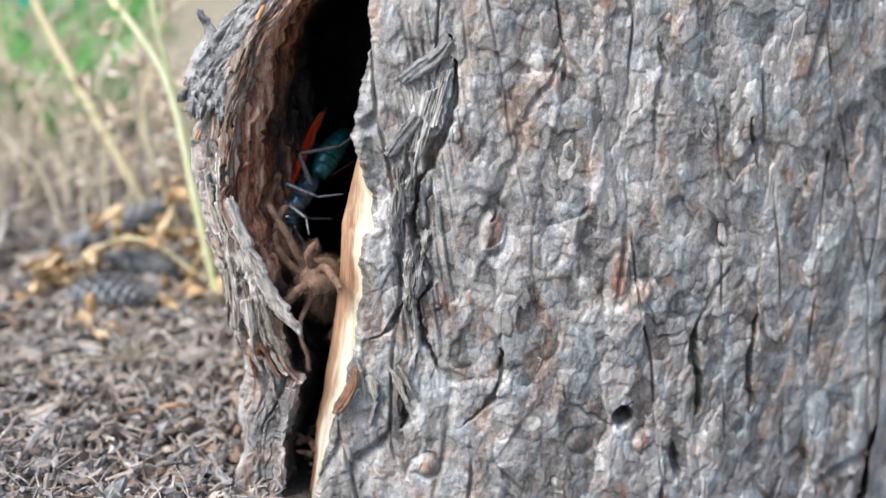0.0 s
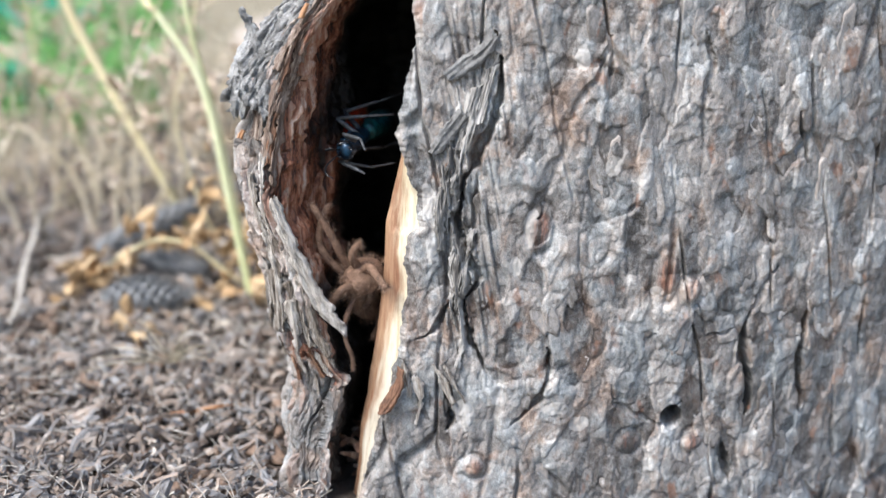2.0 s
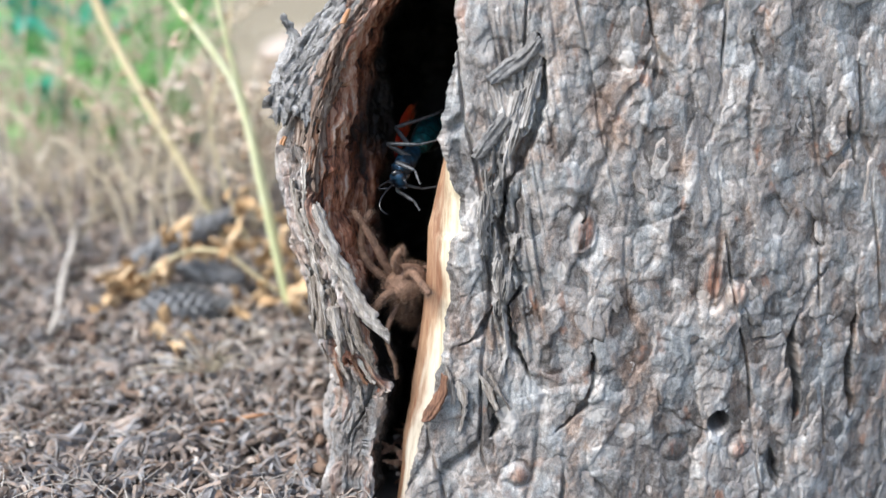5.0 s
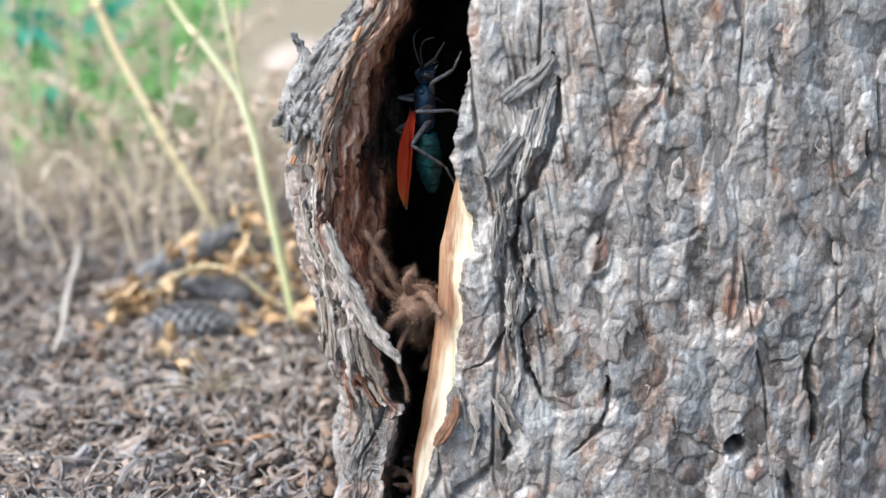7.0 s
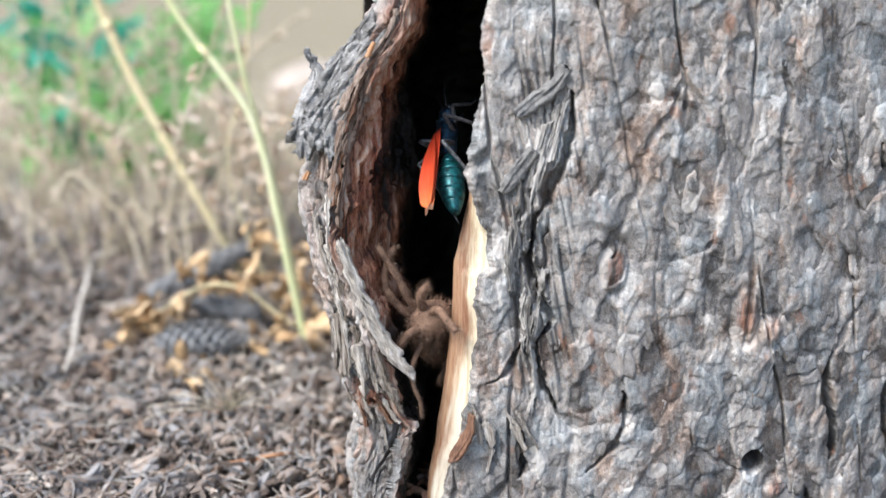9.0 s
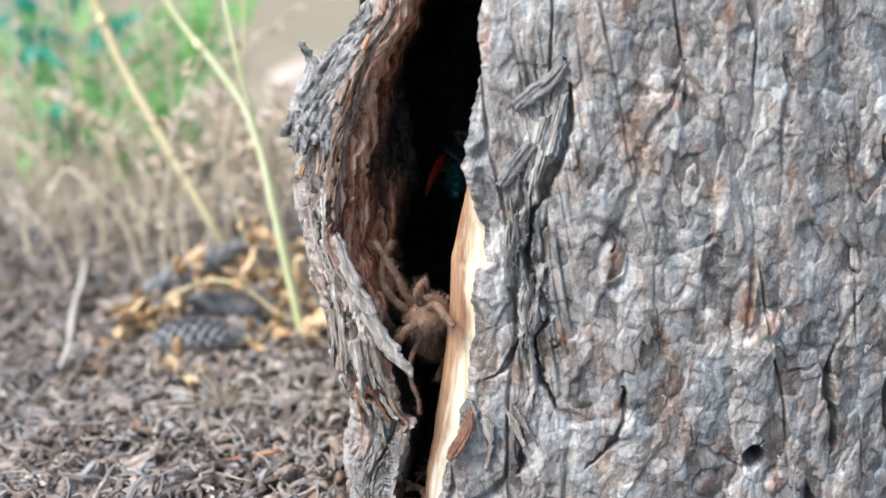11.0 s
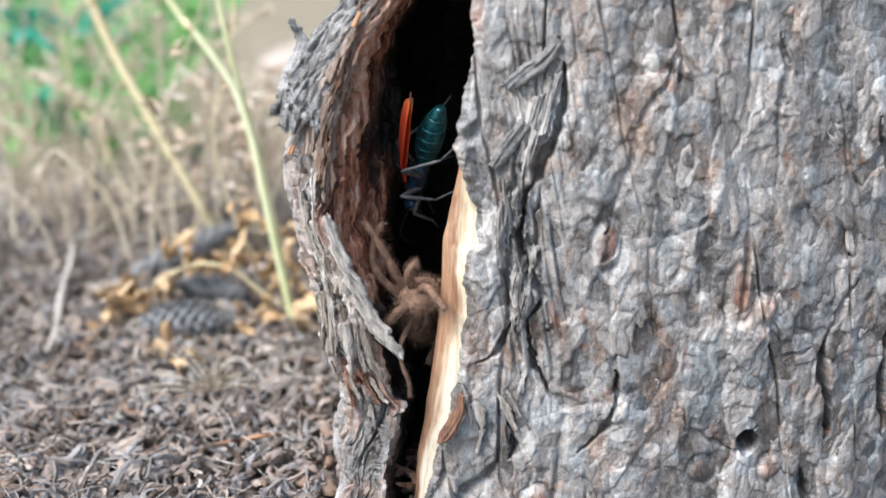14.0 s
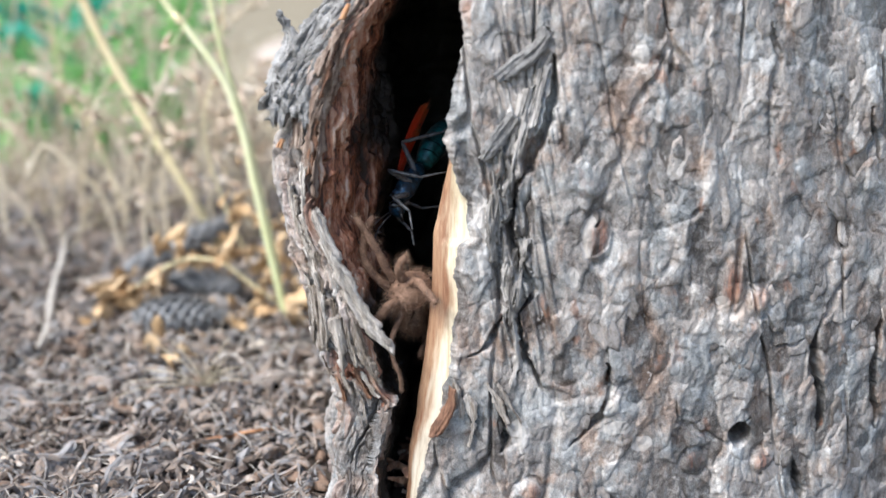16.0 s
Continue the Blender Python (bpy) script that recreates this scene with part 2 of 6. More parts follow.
class Heap:
    """Gathers many pieces into one mesh."""

    def __init__(self):
        self.verts, self.faces = [], []

    def add(self, verts, faces):
        n = len(self.verts)
        self.verts.extend(verts)
        self.faces.extend(tuple(n + i for i in f) for f in faces)

    def tube(self, path, radii, sides=5, flat=1.0):
        v, f = tube(path, radii, sides, flat)
        self.add(v, f)

    def make(self, name, material, parent=None, label="", smooth_faces=True):
        return mesh_object(name, self.verts, self.faces, material, parent, label, smooth_faces)


def profile(table, z):
    """Values of a short table of (height, value), smoothly read at heights z."""
    t = sorted(table)
    return np.interp(z, [a for a, _ in t], [b for _, b in t])


def spline(points, n):
    """n places along a Catmull-Rom curve through points (array k x ...), evenly by index."""
    p = np.asarray(points, float)
    p = np.concatenate([2 * p[:1] - p[1:2], p, 2 * p[-1:] - p[-2:-1]])
    u = np.linspace(0, len(p) - 3 - 1e-9, n)
    k = np.floor(u).astype(int)
    f = (u - k).reshape(-1, *([1] * (p.ndim - 1)))
    a, b, c, d = p[k], p[k + 1], p[k + 2], p[k + 3]
    return 0.5 * (2 * b + (c - a) * f + (2 * a - 5 * b + 4 * c - d) * f ** 2 + (3 * b - a - 3 * c + d) * f ** 3)


# ---- tree trunk ----
# edges of the split in the trunk, as (height, x)
EDGE_RIGHT = [(0.215, 0.0150), (0.1906, 0.0101), (0.1796, 0.0113), (0.1703, 0.0104), (0.1609, 0.0074), (0.1533, 0.0064), (0.1437, 0.0043), (0.1375, 0.0065), (0.1340, 0.0073), (0.1254, 0.0099), (0.1210, 0.0124), (0.1093, 0.0121), (0.1063, 0.0085), (0.0982, 0.0070), (0.0866, 0.0090), (0.0756, 0.0061), (0.0609, 0.0049), (0.0525, 0.0027), (0.0460, 0.0016), (0.0363, -0.0025), (0.0254, -0.0045), (0.0132, -0.0081), (-0.03, -0.016)]
WOOD_LEFT = [(0.215, 0.0105), (0.1913, 0.0097), (0.1526, 0.0068), (0.1347, 0.0053), (0.1246, 0.0030), (0.1102, -0.0003), (0.0977, -0.0012), (0.0829, -0.0022), (0.0679, -0.0042), (0.0559, -0.0061), (0.0416, -0.0083), (0.0270, -0.0112), (0.0145, -0.0119), (-0.03, -0.018)]
OUTLINE = [(0.215, -0.024), (0.1922, -0.0335), (0.1808, -0.0440), (0.1751, -0.0490), (0.1653, -0.0545), (0.1553, -0.0570), (0.1502, -0.0560), (0.1411, -0.0592), (0.1288, -0.0578), (0.1163, -0.0553), (0.1016, -0.0528), (0.0844, -0.0493), (0.0692, -0.0485), (0.0560, -0.0450), (0.0426, -0.0430), (0.0244, -0.0445), (0.0059, -0.0465), (-0.03, -0.047)]
LIP = [(0.215, -0.0100), (0.1910, -0.0190), (0.1801, -0.0272), (0.1652, -0.0330), (0.1538, -0.0373), (0.1344, -0.0404), (0.1186, -0.0410), (0.1126, -0.0392), (0.1045, -0.0350), (0.0922, -0.0300), (0.0819, -0.0285), (0.0756, -0.0280), (0.0651, -0.0250), (0.0588, -0.0225), (0.0502, -0.0175), (0.0395, -0.0180), (0.0307, -0.0200), (0.0130, -0.0230), (-0.03, -0.0275)]
DEEP = [(0.215, -0.0175), (0.1977, -0.0205), (0.1721, -0.0225), (0.1325, -0.0191), (0.1006, -0.0200), (0.0850, -0.0230), (0.0629, -0.0220), (0.05, -0.0170), (0.0343, -0.0165), (-0.03, -0.0225)]
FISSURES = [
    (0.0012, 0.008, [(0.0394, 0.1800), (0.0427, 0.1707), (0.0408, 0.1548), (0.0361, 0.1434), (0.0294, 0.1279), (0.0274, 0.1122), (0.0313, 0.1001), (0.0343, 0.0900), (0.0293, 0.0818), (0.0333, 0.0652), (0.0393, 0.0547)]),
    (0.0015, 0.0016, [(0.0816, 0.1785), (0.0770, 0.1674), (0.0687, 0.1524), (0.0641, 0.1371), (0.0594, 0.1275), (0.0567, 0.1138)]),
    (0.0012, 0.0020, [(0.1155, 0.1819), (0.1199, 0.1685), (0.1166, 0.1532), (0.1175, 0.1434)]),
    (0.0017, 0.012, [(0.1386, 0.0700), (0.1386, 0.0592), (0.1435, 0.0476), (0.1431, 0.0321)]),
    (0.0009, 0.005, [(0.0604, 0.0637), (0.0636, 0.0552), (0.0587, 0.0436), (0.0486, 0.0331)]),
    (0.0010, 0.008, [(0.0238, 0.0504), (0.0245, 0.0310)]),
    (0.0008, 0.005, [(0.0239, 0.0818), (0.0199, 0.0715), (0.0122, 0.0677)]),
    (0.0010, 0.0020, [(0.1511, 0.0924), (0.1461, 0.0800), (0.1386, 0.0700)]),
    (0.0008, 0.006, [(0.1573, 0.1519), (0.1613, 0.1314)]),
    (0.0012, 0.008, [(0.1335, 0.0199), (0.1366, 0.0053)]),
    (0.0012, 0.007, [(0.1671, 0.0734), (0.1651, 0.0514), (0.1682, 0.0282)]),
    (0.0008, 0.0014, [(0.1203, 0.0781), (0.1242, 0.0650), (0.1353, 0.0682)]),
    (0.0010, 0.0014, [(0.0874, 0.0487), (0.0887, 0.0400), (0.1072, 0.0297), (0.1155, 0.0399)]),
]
KNOTHOLE = (0.1114, 0.0337)
KNOBS = [(0.0339, 0.0162, 0.9), (0.1212, 0.0226, 1.0), (0.1060, 0.0906, 1.9), (0.1167, 0.0847, 1.2), (0.0945, 0.0243, 1.0), (0.0577, 0.1098, 1.7)]

PALE_SPOTS = [(0.0840, 0.1330, 0.0030, 0.0042), (0.1051, 0.1320, 0.0026, 0.0055), (0.0708, 0.1720, 0.0028, 0.0050), (0.1130, 0.1760, 0.0030, 0.0028), (0.0430, 0.0460, 0.0030, 0.0060), (0.0655, 0.0400, 0.0060, 0.0030), (0.0485, 0.0960, 0.0026, 0.0040), (0.0540, 0.1098, 0.0030, 0.0080), (0.0218, 0.1760, 0.0030, 0.0050), (0.0247, 0.1560, 0.0022, 0.0060), (0.0165, 0.1200, 0.0028, 0.0070), (0.0180, 0.1010, 0.0024, 0.0050), (0.0300, 0.0380, 0.0040, 0.0060), (0.0960, 0.1280, 0.0040, 0.0030), (0.1030, 0.0850, 0.0024, 0.0024), (0.1300, 0.1100, 0.0030, 0.0050), (0.0740, 0.0330, 0.0040, 0.0030)]


def lapped(x, z, seed, soft):
    """Plates that lap over one another, each with a rounded rim: height from 0 to 1, distance from the rim, two random numbers of the plate, and its tilt."""
    e, ra, rb, ox, oy, rn = cells(x, z, seed)
    lip = np.sqrt(np.clip(1 - (1 - np.clip(e / soft, 0, 1)) ** 2, 0, 1))
    return np.where(ra > rn, rn + (ra - rn) * lip, ra), e, ra, rb, ((rb - 0.5) * ox - 0.4 * oy) * lip


def terraces(f, x, z, round_):
    """A field stepped into layers whose rims are rounded over a width in metres."""
    level = np.floor(f)
    slope = np.hypot(np.gradient(f, axis=0) / np.abs(np.gradient(z, axis=0)), np.gradient(f, axis=1) / np.maximum(np.abs(np.gradient(x, axis=1)), 1e-5))
    rim = np.clip((f - level) / (slope + 60.0) / round_, 0, 1)
    return level + np.sqrt(1 - (1 - rim) ** 2)


def bark_relief(x, z, seed):
    """Height and plate value of flaky pine bark over a grid of (x, z)."""
    wx = x + 0.008 * fbm(x / 0.03, z / 0.04, seed + 50) + 0.0042 * fbm(x / 0.007, z / 0.008, seed + 51, 4)
    wz = z + 0.009 * fbm(x / 0.03, z / 0.03, seed + 52) + 0.0042 * fbm(x / 0.007, z / 0.008, seed + 53, 4)
    height, plate = 0.008 * fbm(x / 0.030, z / 0.13, seed + 62, 3), np.zeros(x.shape)
    # scales shed in layers, with lobed and rounded rims
    height += 0.00070 * terraces((fbm(wx / 0.022, wz / 0.046, seed + 20, 3) + 0.5) * 9, x, z, 0.0016)
    height += 0.00030 * terraces((fbm(wx / 0.010, wz / 0.017, seed + 21, 3) + 0.5) * 6, x, z, 0.0012)
    # scales of three sizes that lie over one another
    for k, (sx, sz, amp, soft, share) in enumerate([(0.0140, 0.029, 0.0018, 0.30, 0.42), (0.0068, 0.0120, 0.0015, 0.42, 0.34), (0.0034, 0.0054, 0.0005, 0.60, 0.24)]):
        h, e, ra, rb, tilt = lapped((wx + 0.12 * wz * (k - 0.5)) / sx, wz / sz, seed + 7 * k, soft)
        height += amp * (h + 0.7 * tilt + 0.16 * np.sqrt(smooth(0.0, 1.8 * soft, e)))
        plate += share * ra
    height += 0.0013 * fbm(x / 0.0050, z / 0.0085, seed + 60, 3) + 0.0006 * fbm(x / 0.0013, z / 0.0017, seed + 61, 3)
    # long seams between the big plates
    e, ra, rb, ox, oy, rn = cells((x + 0.005 * fbm(x / 0.02, z / 0.03, seed + 92, 3) + 0.10 * z) / 0.026, z / 0.13, seed + 90)
    height -= 0.0040 * (1 - smooth(0.0, 0.06, e)) * smooth(0.40, 0.65, vnoise(x / 0.02, z / 0.03, seed + 91))
    return 0.75 * (height - height.mean()), plate


def trunk_y(x):
    return np.maximum(x - 0.03, 0) ** 2 / 0.6


FRONT = {}


def spline_at(points, u):
    """Places at the numbers u along a Catmull-Rom curve through points (array k x ...)."""
    p = np.asarray(points, float)
    p = np.concatenate([2 * p[:1] - p[1:2], p, 2 * p[-1:] - p[-2:-1]])
    u = np.minimum(np.asarray(u, float), len(p) - 3 - 1e-9)
    k = np.floor(u).astype(int)
    f = (u - k).reshape(-1, *([1] * (p.ndim - 1)))
    a, b, c, d = p[k], p[k + 1], p[k + 2], p[k + 3]
    return 0.5 * (2 * b + (c - a) * f + (2 * a - 5 * b + 4 * c - d) * f ** 2 + (3 * b - a - 3 * c + d) * f ** 3)


def flap_keys(z, xl, x1):
    """Plan of the flap and the hollow at heights z: from the back, round the outline xl and the lip x1, into the hollow and across to the wood."""
    x2 = np.maximum(profile(DEEP, z), x1 + 0.002)
    xr = profile(WOOD_LEFT, z) + 0.003
    s = lambda v: np.full(z.shape, v)
    lean = smooth(0.10, 0.18, z)
    keys = [(xl + 0.012, s(0.16)), (xl + 0.002, s(0.07)), (xl, s(0.028)), (xl + 0.25 * (x1 - xl), 0.008 + 0.004 * lean), (xl + 0.7 * (x1 - xl), s(0.002)), (x1, 0.003 * lean),
            (x1 + 0.25 * (x2 - x1), 0.010 + 0.006 * lean), (x1 + 0.60 * (x2 - x1), 0.030 + 0.008 * lean), (x2, 0.052 + 0.008 * lean), (x2 - 0.004, s(0.085)), (x2 - 0.002, s(0.125)), (0.5 * (x2 + xr), s(0.150)), (xr + 0.012, s(0.125)), (xr + 0.014, s(0.07)), (xr + 0.001, s(0.034))]
    return np.array([np.stack(k, -1) for k in keys])


def flap_at(q, z, out=0.0):
    """A place on the flap at q along its plan (2: outline, 5: lip) and height z."""
    z = np.array([z])
    x, y = spline_at(flap_keys(z, profile(OUTLINE, z), profile(LIP, z)), np.array([q]))[0, 0]
    return Vector((x, y - out, float(z[0])))


def build_trunk():
    trunk = tagged(new("tree_trunk"), "old pine trunk, grey flaking bark, split by dark hollow", "tree trunk")
    # front bark
    z = np.linspace(-0.07, 0.225, 900)
    u = np.concatenate([np.linspace(-0.03, 0.0, 40)[:-1], np.linspace(0.0, 0.245, 740)])
    U, Z = np.meshgrid(u, z)
    edge = profile(EDGE_RIGHT, Z) + 0.0022 * fbm(Z / 0.004, Z * 0 + 3, 5, 3) + 0.0014 * fbm(Z / 0.0012, Z * 0, 6, 2)
    flat = np.maximum(U, 0)
    X = edge + flat
    h, plate = bark_relief(X, Z, 11)
    jx = X + 0.0050 * fbm(X / 0.007, Z / 0.007, 71, 4)
    jz = Z + 0.0030 * fbm(X / 0.006, Z / 0.006, 72, 3)
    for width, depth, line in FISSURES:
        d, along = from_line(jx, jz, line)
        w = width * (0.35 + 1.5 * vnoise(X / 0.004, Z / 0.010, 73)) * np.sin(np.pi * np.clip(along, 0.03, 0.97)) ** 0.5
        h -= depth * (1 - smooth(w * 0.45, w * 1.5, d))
    d = np.hypot(0.6 * jx + 0.4 * X - KNOTHOLE[0], 0.85 * (0.6 * jz + 0.4 * Z - KNOTHOLE[1]))
    h -= 0.045 * (1 - smooth(0.0036, 0.0043, d))
    # small rusty bosses where twigs once grew
    rust = np.zeros(X.shape)
    for kx, kz, tall in KNOBS:
        d = np.hypot(0.5 * (jx + X) - kx, (0.5 * (jz + Z) - kz) / tall)
        h += 0.0016 * smooth(0.0052, 0.0020, d) - 0.0010 * np.exp(-((d - 0.0056) / 0.0009) ** 2)
        rust = np.maximum(rust, 0.62 * smooth(0.0046, 0.0016, d))
    # scales bleached almost white
    pale = np.zeros(X.shape)
    for kx, kz, wide, tall in PALE_SPOTS:
        d = np.hypot((0.7 * jx + 0.3 * X - kx) / wide, (0.7 * jz + 0.3 * Z - kz) / tall)
        pale = np.maximum(pale, smooth(1.25, 0.55, d))
    # shaggy upright laminae beside the main fissure
    band = smooth(0.016, 0.006, from_line(X, Z, [(0.036, 0.180), (0.034, 0.150), (0.030, 0.128), (0.032, 0.07)])[0])
    h += band * 0.0035 * (np.abs(fbm((X + 0.18 * Z) / 0.0032, Z / 0.05, 81, 3)) * 3 - 0.6)
    h *= smooth(-0.002, 0.0035, U) * 0.9 + 0.1
    Y = trunk_y(X) - h
    bend = np.minimum(U, 0)
    Y = Y + np.maximum(-bend - 0.0, 0) + 0.0015 * (1 - smooth(0, 0.003, flat))
    X = X + 0.004 * smooth(0.0, 0.012, -bend) + np.where(bend < 0, 0.0015 * fbm(Y / 0.003, Z / 0.006, 77), 0)
    FRONT.update(z=z, u=u, edge=edge[:, 0], y=Y)
    sheet("bark", np.stack([X, Y, Z], -1), BARK, trunk, "", {"plate": plate, "pale": pale, "inner": np.maximum(rust, 0.65 * smooth(0.001, 0.004, -bend))})

    # left flap of bark and the wall of the hollow, in plan from the outside round to the wood on the other side
    z = np.linspace(-0.03, 0.225, 720)
    s = lambda v: np.full(z.shape, v)
    keys = flap_keys(z, profile(OUTLINE, z) + 0.005 * fbm(z / 0.012, z * 0, 21, 4) + 0.0025 * fbm(z / 0.003, z * 0, 22, 2), profile(LIP, z) + 0.003 * fbm(z / 0.007, z * 0, 23, 4))
    u = np.concatenate([np.linspace(0, 2, 50)[:-1], np.linspace(2, 8.4, 400)[:-1], np.linspace(8.4, 14, 60)])
    P = spline_at(keys, u).transpose(1, 0, 2)
    S, Z = np.meshgrid(u, z)
    d = np.gradient(P, axis=1)
    N = np.stack([-d[..., 1], d[..., 0]], -1)
    N /= np.linalg.norm(N, axis=-1, keepdims=True) + 1e-9
    # strips of bark run along the flow of the flap
    C = S * 0.0075 + 0.0036 * fbm(S * 0.8, Z / 0.020, 40, 4)
    W = Z + 0.008 * fbm(C / 0.005, Z / 0.015, 39, 4)
    h1, e1, r1, q1, t1 = lapped(C / 0.0044, W / 0.032, 41, 0.16)
    h2, e2, r2, q2, t2 = lapped(C / 0.0019, W / 0.0150, 42, 0.22)
    h3, e3, r3, q3, t3 = lapped(C / 0.0009, W / 0.0060, 43, 0.35)
    out = 0.0046 * h1 + 0.0028 * h2 + 0.0010 * h3 + 0.0050 * fbm(C / 0.0075, Z / 0.018, 44, 4) + 0.0026 * fbm(C / 0.0014, Z / 0.005, 46, 4)
    out -= 0.0035 * (1 - smooth(0, 0.10, e1)) * (q1 > 0.5) + 0.0015 * (1 - smooth(0, 0.14, e2)) * (q2 > 0.6)
    g1, f1, p1, o1, b1 = lapped(S * 0.009 / 0.0070 + 0.7 * fbm(S, Z / 0.012, 47), W / 0.045, 48, 0.16)
    g2, f2, p2, o2, b2 = lapped(S * 0.009 / 0.0028 + 0.6 * fbm(S * 2, Z / 0.008, 49), W / 0.0240, 51, 0.22)
    deep = 0.0048 * g1 + 0.0022 * g2 + 0.0045 * fbm(S * 2.6, Z / 0.05, 58, 4) + 0.010 * fbm(S * 0.9, Z / 0.018, 52, 4) + 0.0034 * fbm(S * 5, Z / 0.006, 53, 4) - 0.004 * (1 - smooth(0, 0.12, f2)) * (o2 > 0.6)
    inside = smooth(4.6 + 0.7 * smooth(0.066, 0.058, Z) - 0.5 * smooth(0.11, 0.14, Z), 5.3 + 0.6 * smooth(0.066, 0.058, Z) - 0.4 * smooth(0.11, 0.14, Z), S + 0.8 * fbm(S * 2, Z / 0.01, 54))
    h = (out - out.mean()) * (1 - inside) + (deep - deep.mean()) * inside
    # the flap is torn across above the stub, rusty in the break
    top = 0.0655 + 0.012 * fbm(C / 0.0026, C * 0, 55, 3) + 0.006 * (4 - S) / 2
    low = 0.0555 + 0.014 * fbm(C / 0.0022, C * 0 + 5, 56, 3) - 0.002 * (S - 3.5)
    torn = smooth(0.0006, 0.0, Z - top) * smooth(-0.0006, 0.0, Z - low) * smooth(2.3, 2.7, S) * (1 - inside)
    h = h - 0.0045 * torn
    # the stub stands a little behind the torn flap
    h = h - 0.0015 * smooth(0.0, -0.001, Z - low) * (1 - inside)
    P = P - N * h[..., None] * smooth(0, 0.6, S)[..., None]
    plate = (0.45 * r1 + 0.35 * r2 + 0.2 * r3) * (1 - inside) + (0.6 * p1 + 0.4 * p2) * inside
    tan = smooth(3.3, 4.6, S + 1.4 * (r1 - 0.5)) * smooth(0.095, 0.125, Z) * 0.78
    inner = np.clip(np.maximum(np.maximum(tan, inside), np.maximum(0.9 * torn, 0.30 * (r2 > 0.8))), 0, 1)
    # painted shade: grows with depth into the hollow, sooner in the low slit
    hollow_shade = np.maximum(smooth(6.7, 7.9, S + 2.6 * fbm(S * 1.2, Z / 0.03, 57, 4)), smooth(5.4, 5.9, S) * smooth(0.098, 0.080, Z))
    sheet("hollow", np.concatenate([P, Z[..., None]], -1), BARK, trunk, "reddish brown fibrous inner bark", {"plate": plate, "inner": inner, "hollow_shade": hollow_shade})

    # pale wood laid bare along the split
    z = np.linspace(-0.01, 0.1365, 200)
    xw, xe = profile(WOOD_LEFT, z) + 0.0008 * fbm(z / 0.01, z * 0, 24, 3), profile(EDGE_RIGHT, z) + 0.001
    s = lambda v: np.full(z.shape, v)
    keys = [(xw + 0.006, s(0.06)), (xw + 0.002, s(0.026)), (xw, s(0.0135)), (xw + 0.0014, s(0.0090)), (xw + 0.5 * (xe - xw), s(0.0055)), (xe, s(0.0030)), (xe + 0.004, s(0.0065))]
    P = spline(np.array([np.stack(k, -1) for k in keys]), 60).transpose(1, 0, 2)
    S, Z = np.meshgrid(np.linspace(0, 6, 60), z)
    P[..., 1] += 0.0009 * fbm(S * 4, Z / 0.03, 25, 4)
    limit = np.interp(Z, [0.03, 0.055, 0.075, 0.092, 0.112, 0.136], [3.5, 3.9, 4.15, 4.45, 3.85, 3.9])
    red = 1 - smooth(-0.5, 0.4, S - limit + 1.6 * fbm(S * 1.2, Z / 0.02, 26, 4) + 0.9 * fbm(S * 3, Z / 0.06, 27, 2))
    grey = smooth(0.075, 0.035, Z + 0.02 * fbm(S, Z / 0.02, 28, 3))
    sheet("bare_wood", np.concatenate([P, Z[..., None]], -1), PALE_WOOD, trunk, "cream bare wood with a reddish brown edge", {"red": 0.97 * red, "grey": grey})

    # rest of the trunk, round the back
    ring = [(0.235, 0.066), (0.33, 0.15), (0.38, 0.28), (0.33, 0.42), (0.20, 0.50), (0.07, 0.46), (-0.015, 0.33), (-0.042, 0.20), (-0.046, 0.11)]
    P = spline(np.array(ring), 220)
    z = np.linspace(-0.03, 0.225, 60)
    A, Z = np.meshgrid(np.arange(220) * 0.0055, z)
    h, plate = bark_relief(A + 2, Z, 61)
    xy = np.broadcast_to(P, (60, 220, 2)) * (1 + 0 * Z[..., None])
    mid = np.array([0.16, 0.26])
    out = (xy - mid) / np.linalg.norm(xy - mid, axis=-1, keepdims=True)
    sheet("back_bark", np.concatenate([xy + out * h[..., None], Z[..., None]], -1), BARK, trunk, "", {"plate": plate, "inner": 0 * plate})
    ring = ring + [(-0.050, 0.045), (-0.028, 0.012), (0.01, 0.004), (0.07, 0.004), (0.15, 0.024)]
    P = spline(np.array(ring + ring[:1]), 420)[:-1]
    z = np.concatenate([np.linspace(0.224, 0.5, 60), np.linspace(0.51, 1.8, 80)])
    A, Z = np.meshgrid(np.arange(419) * 0.004, z)
    h, plate = bark_relief(A + 4, Z, 62)
    scale = (1 - 0.10 * smooth(0.2, 1.8, Z))[..., None]
    xy = np.broadcast_to(P, (140, 419, 2))
    out = (xy - mid) / np.linalg.norm(xy - mid, axis=-1, keepdims=True)
    pos = np.concatenate([mid + (xy - mid) * scale + out * h[..., None], Z[..., None]], -1)
    cap = np.concatenate([np.broadcast_to(mid, (1, 419, 2)), np.full((1, 419, 1), 1.8)], -1)
    floor_cap = np.concatenate([np.broadcast_to(mid, (1, 419, 2)), np.full((1, 419, 1), 0.226)], -1)
    sheet("upper_bark", np.concatenate([floor_cap, pos, cap]), BARK, trunk, "", {"plate": np.pad(plate, ((1, 1), (0, 0))), "inner": np.zeros((142, 419))}, closed=True)
    return trunk


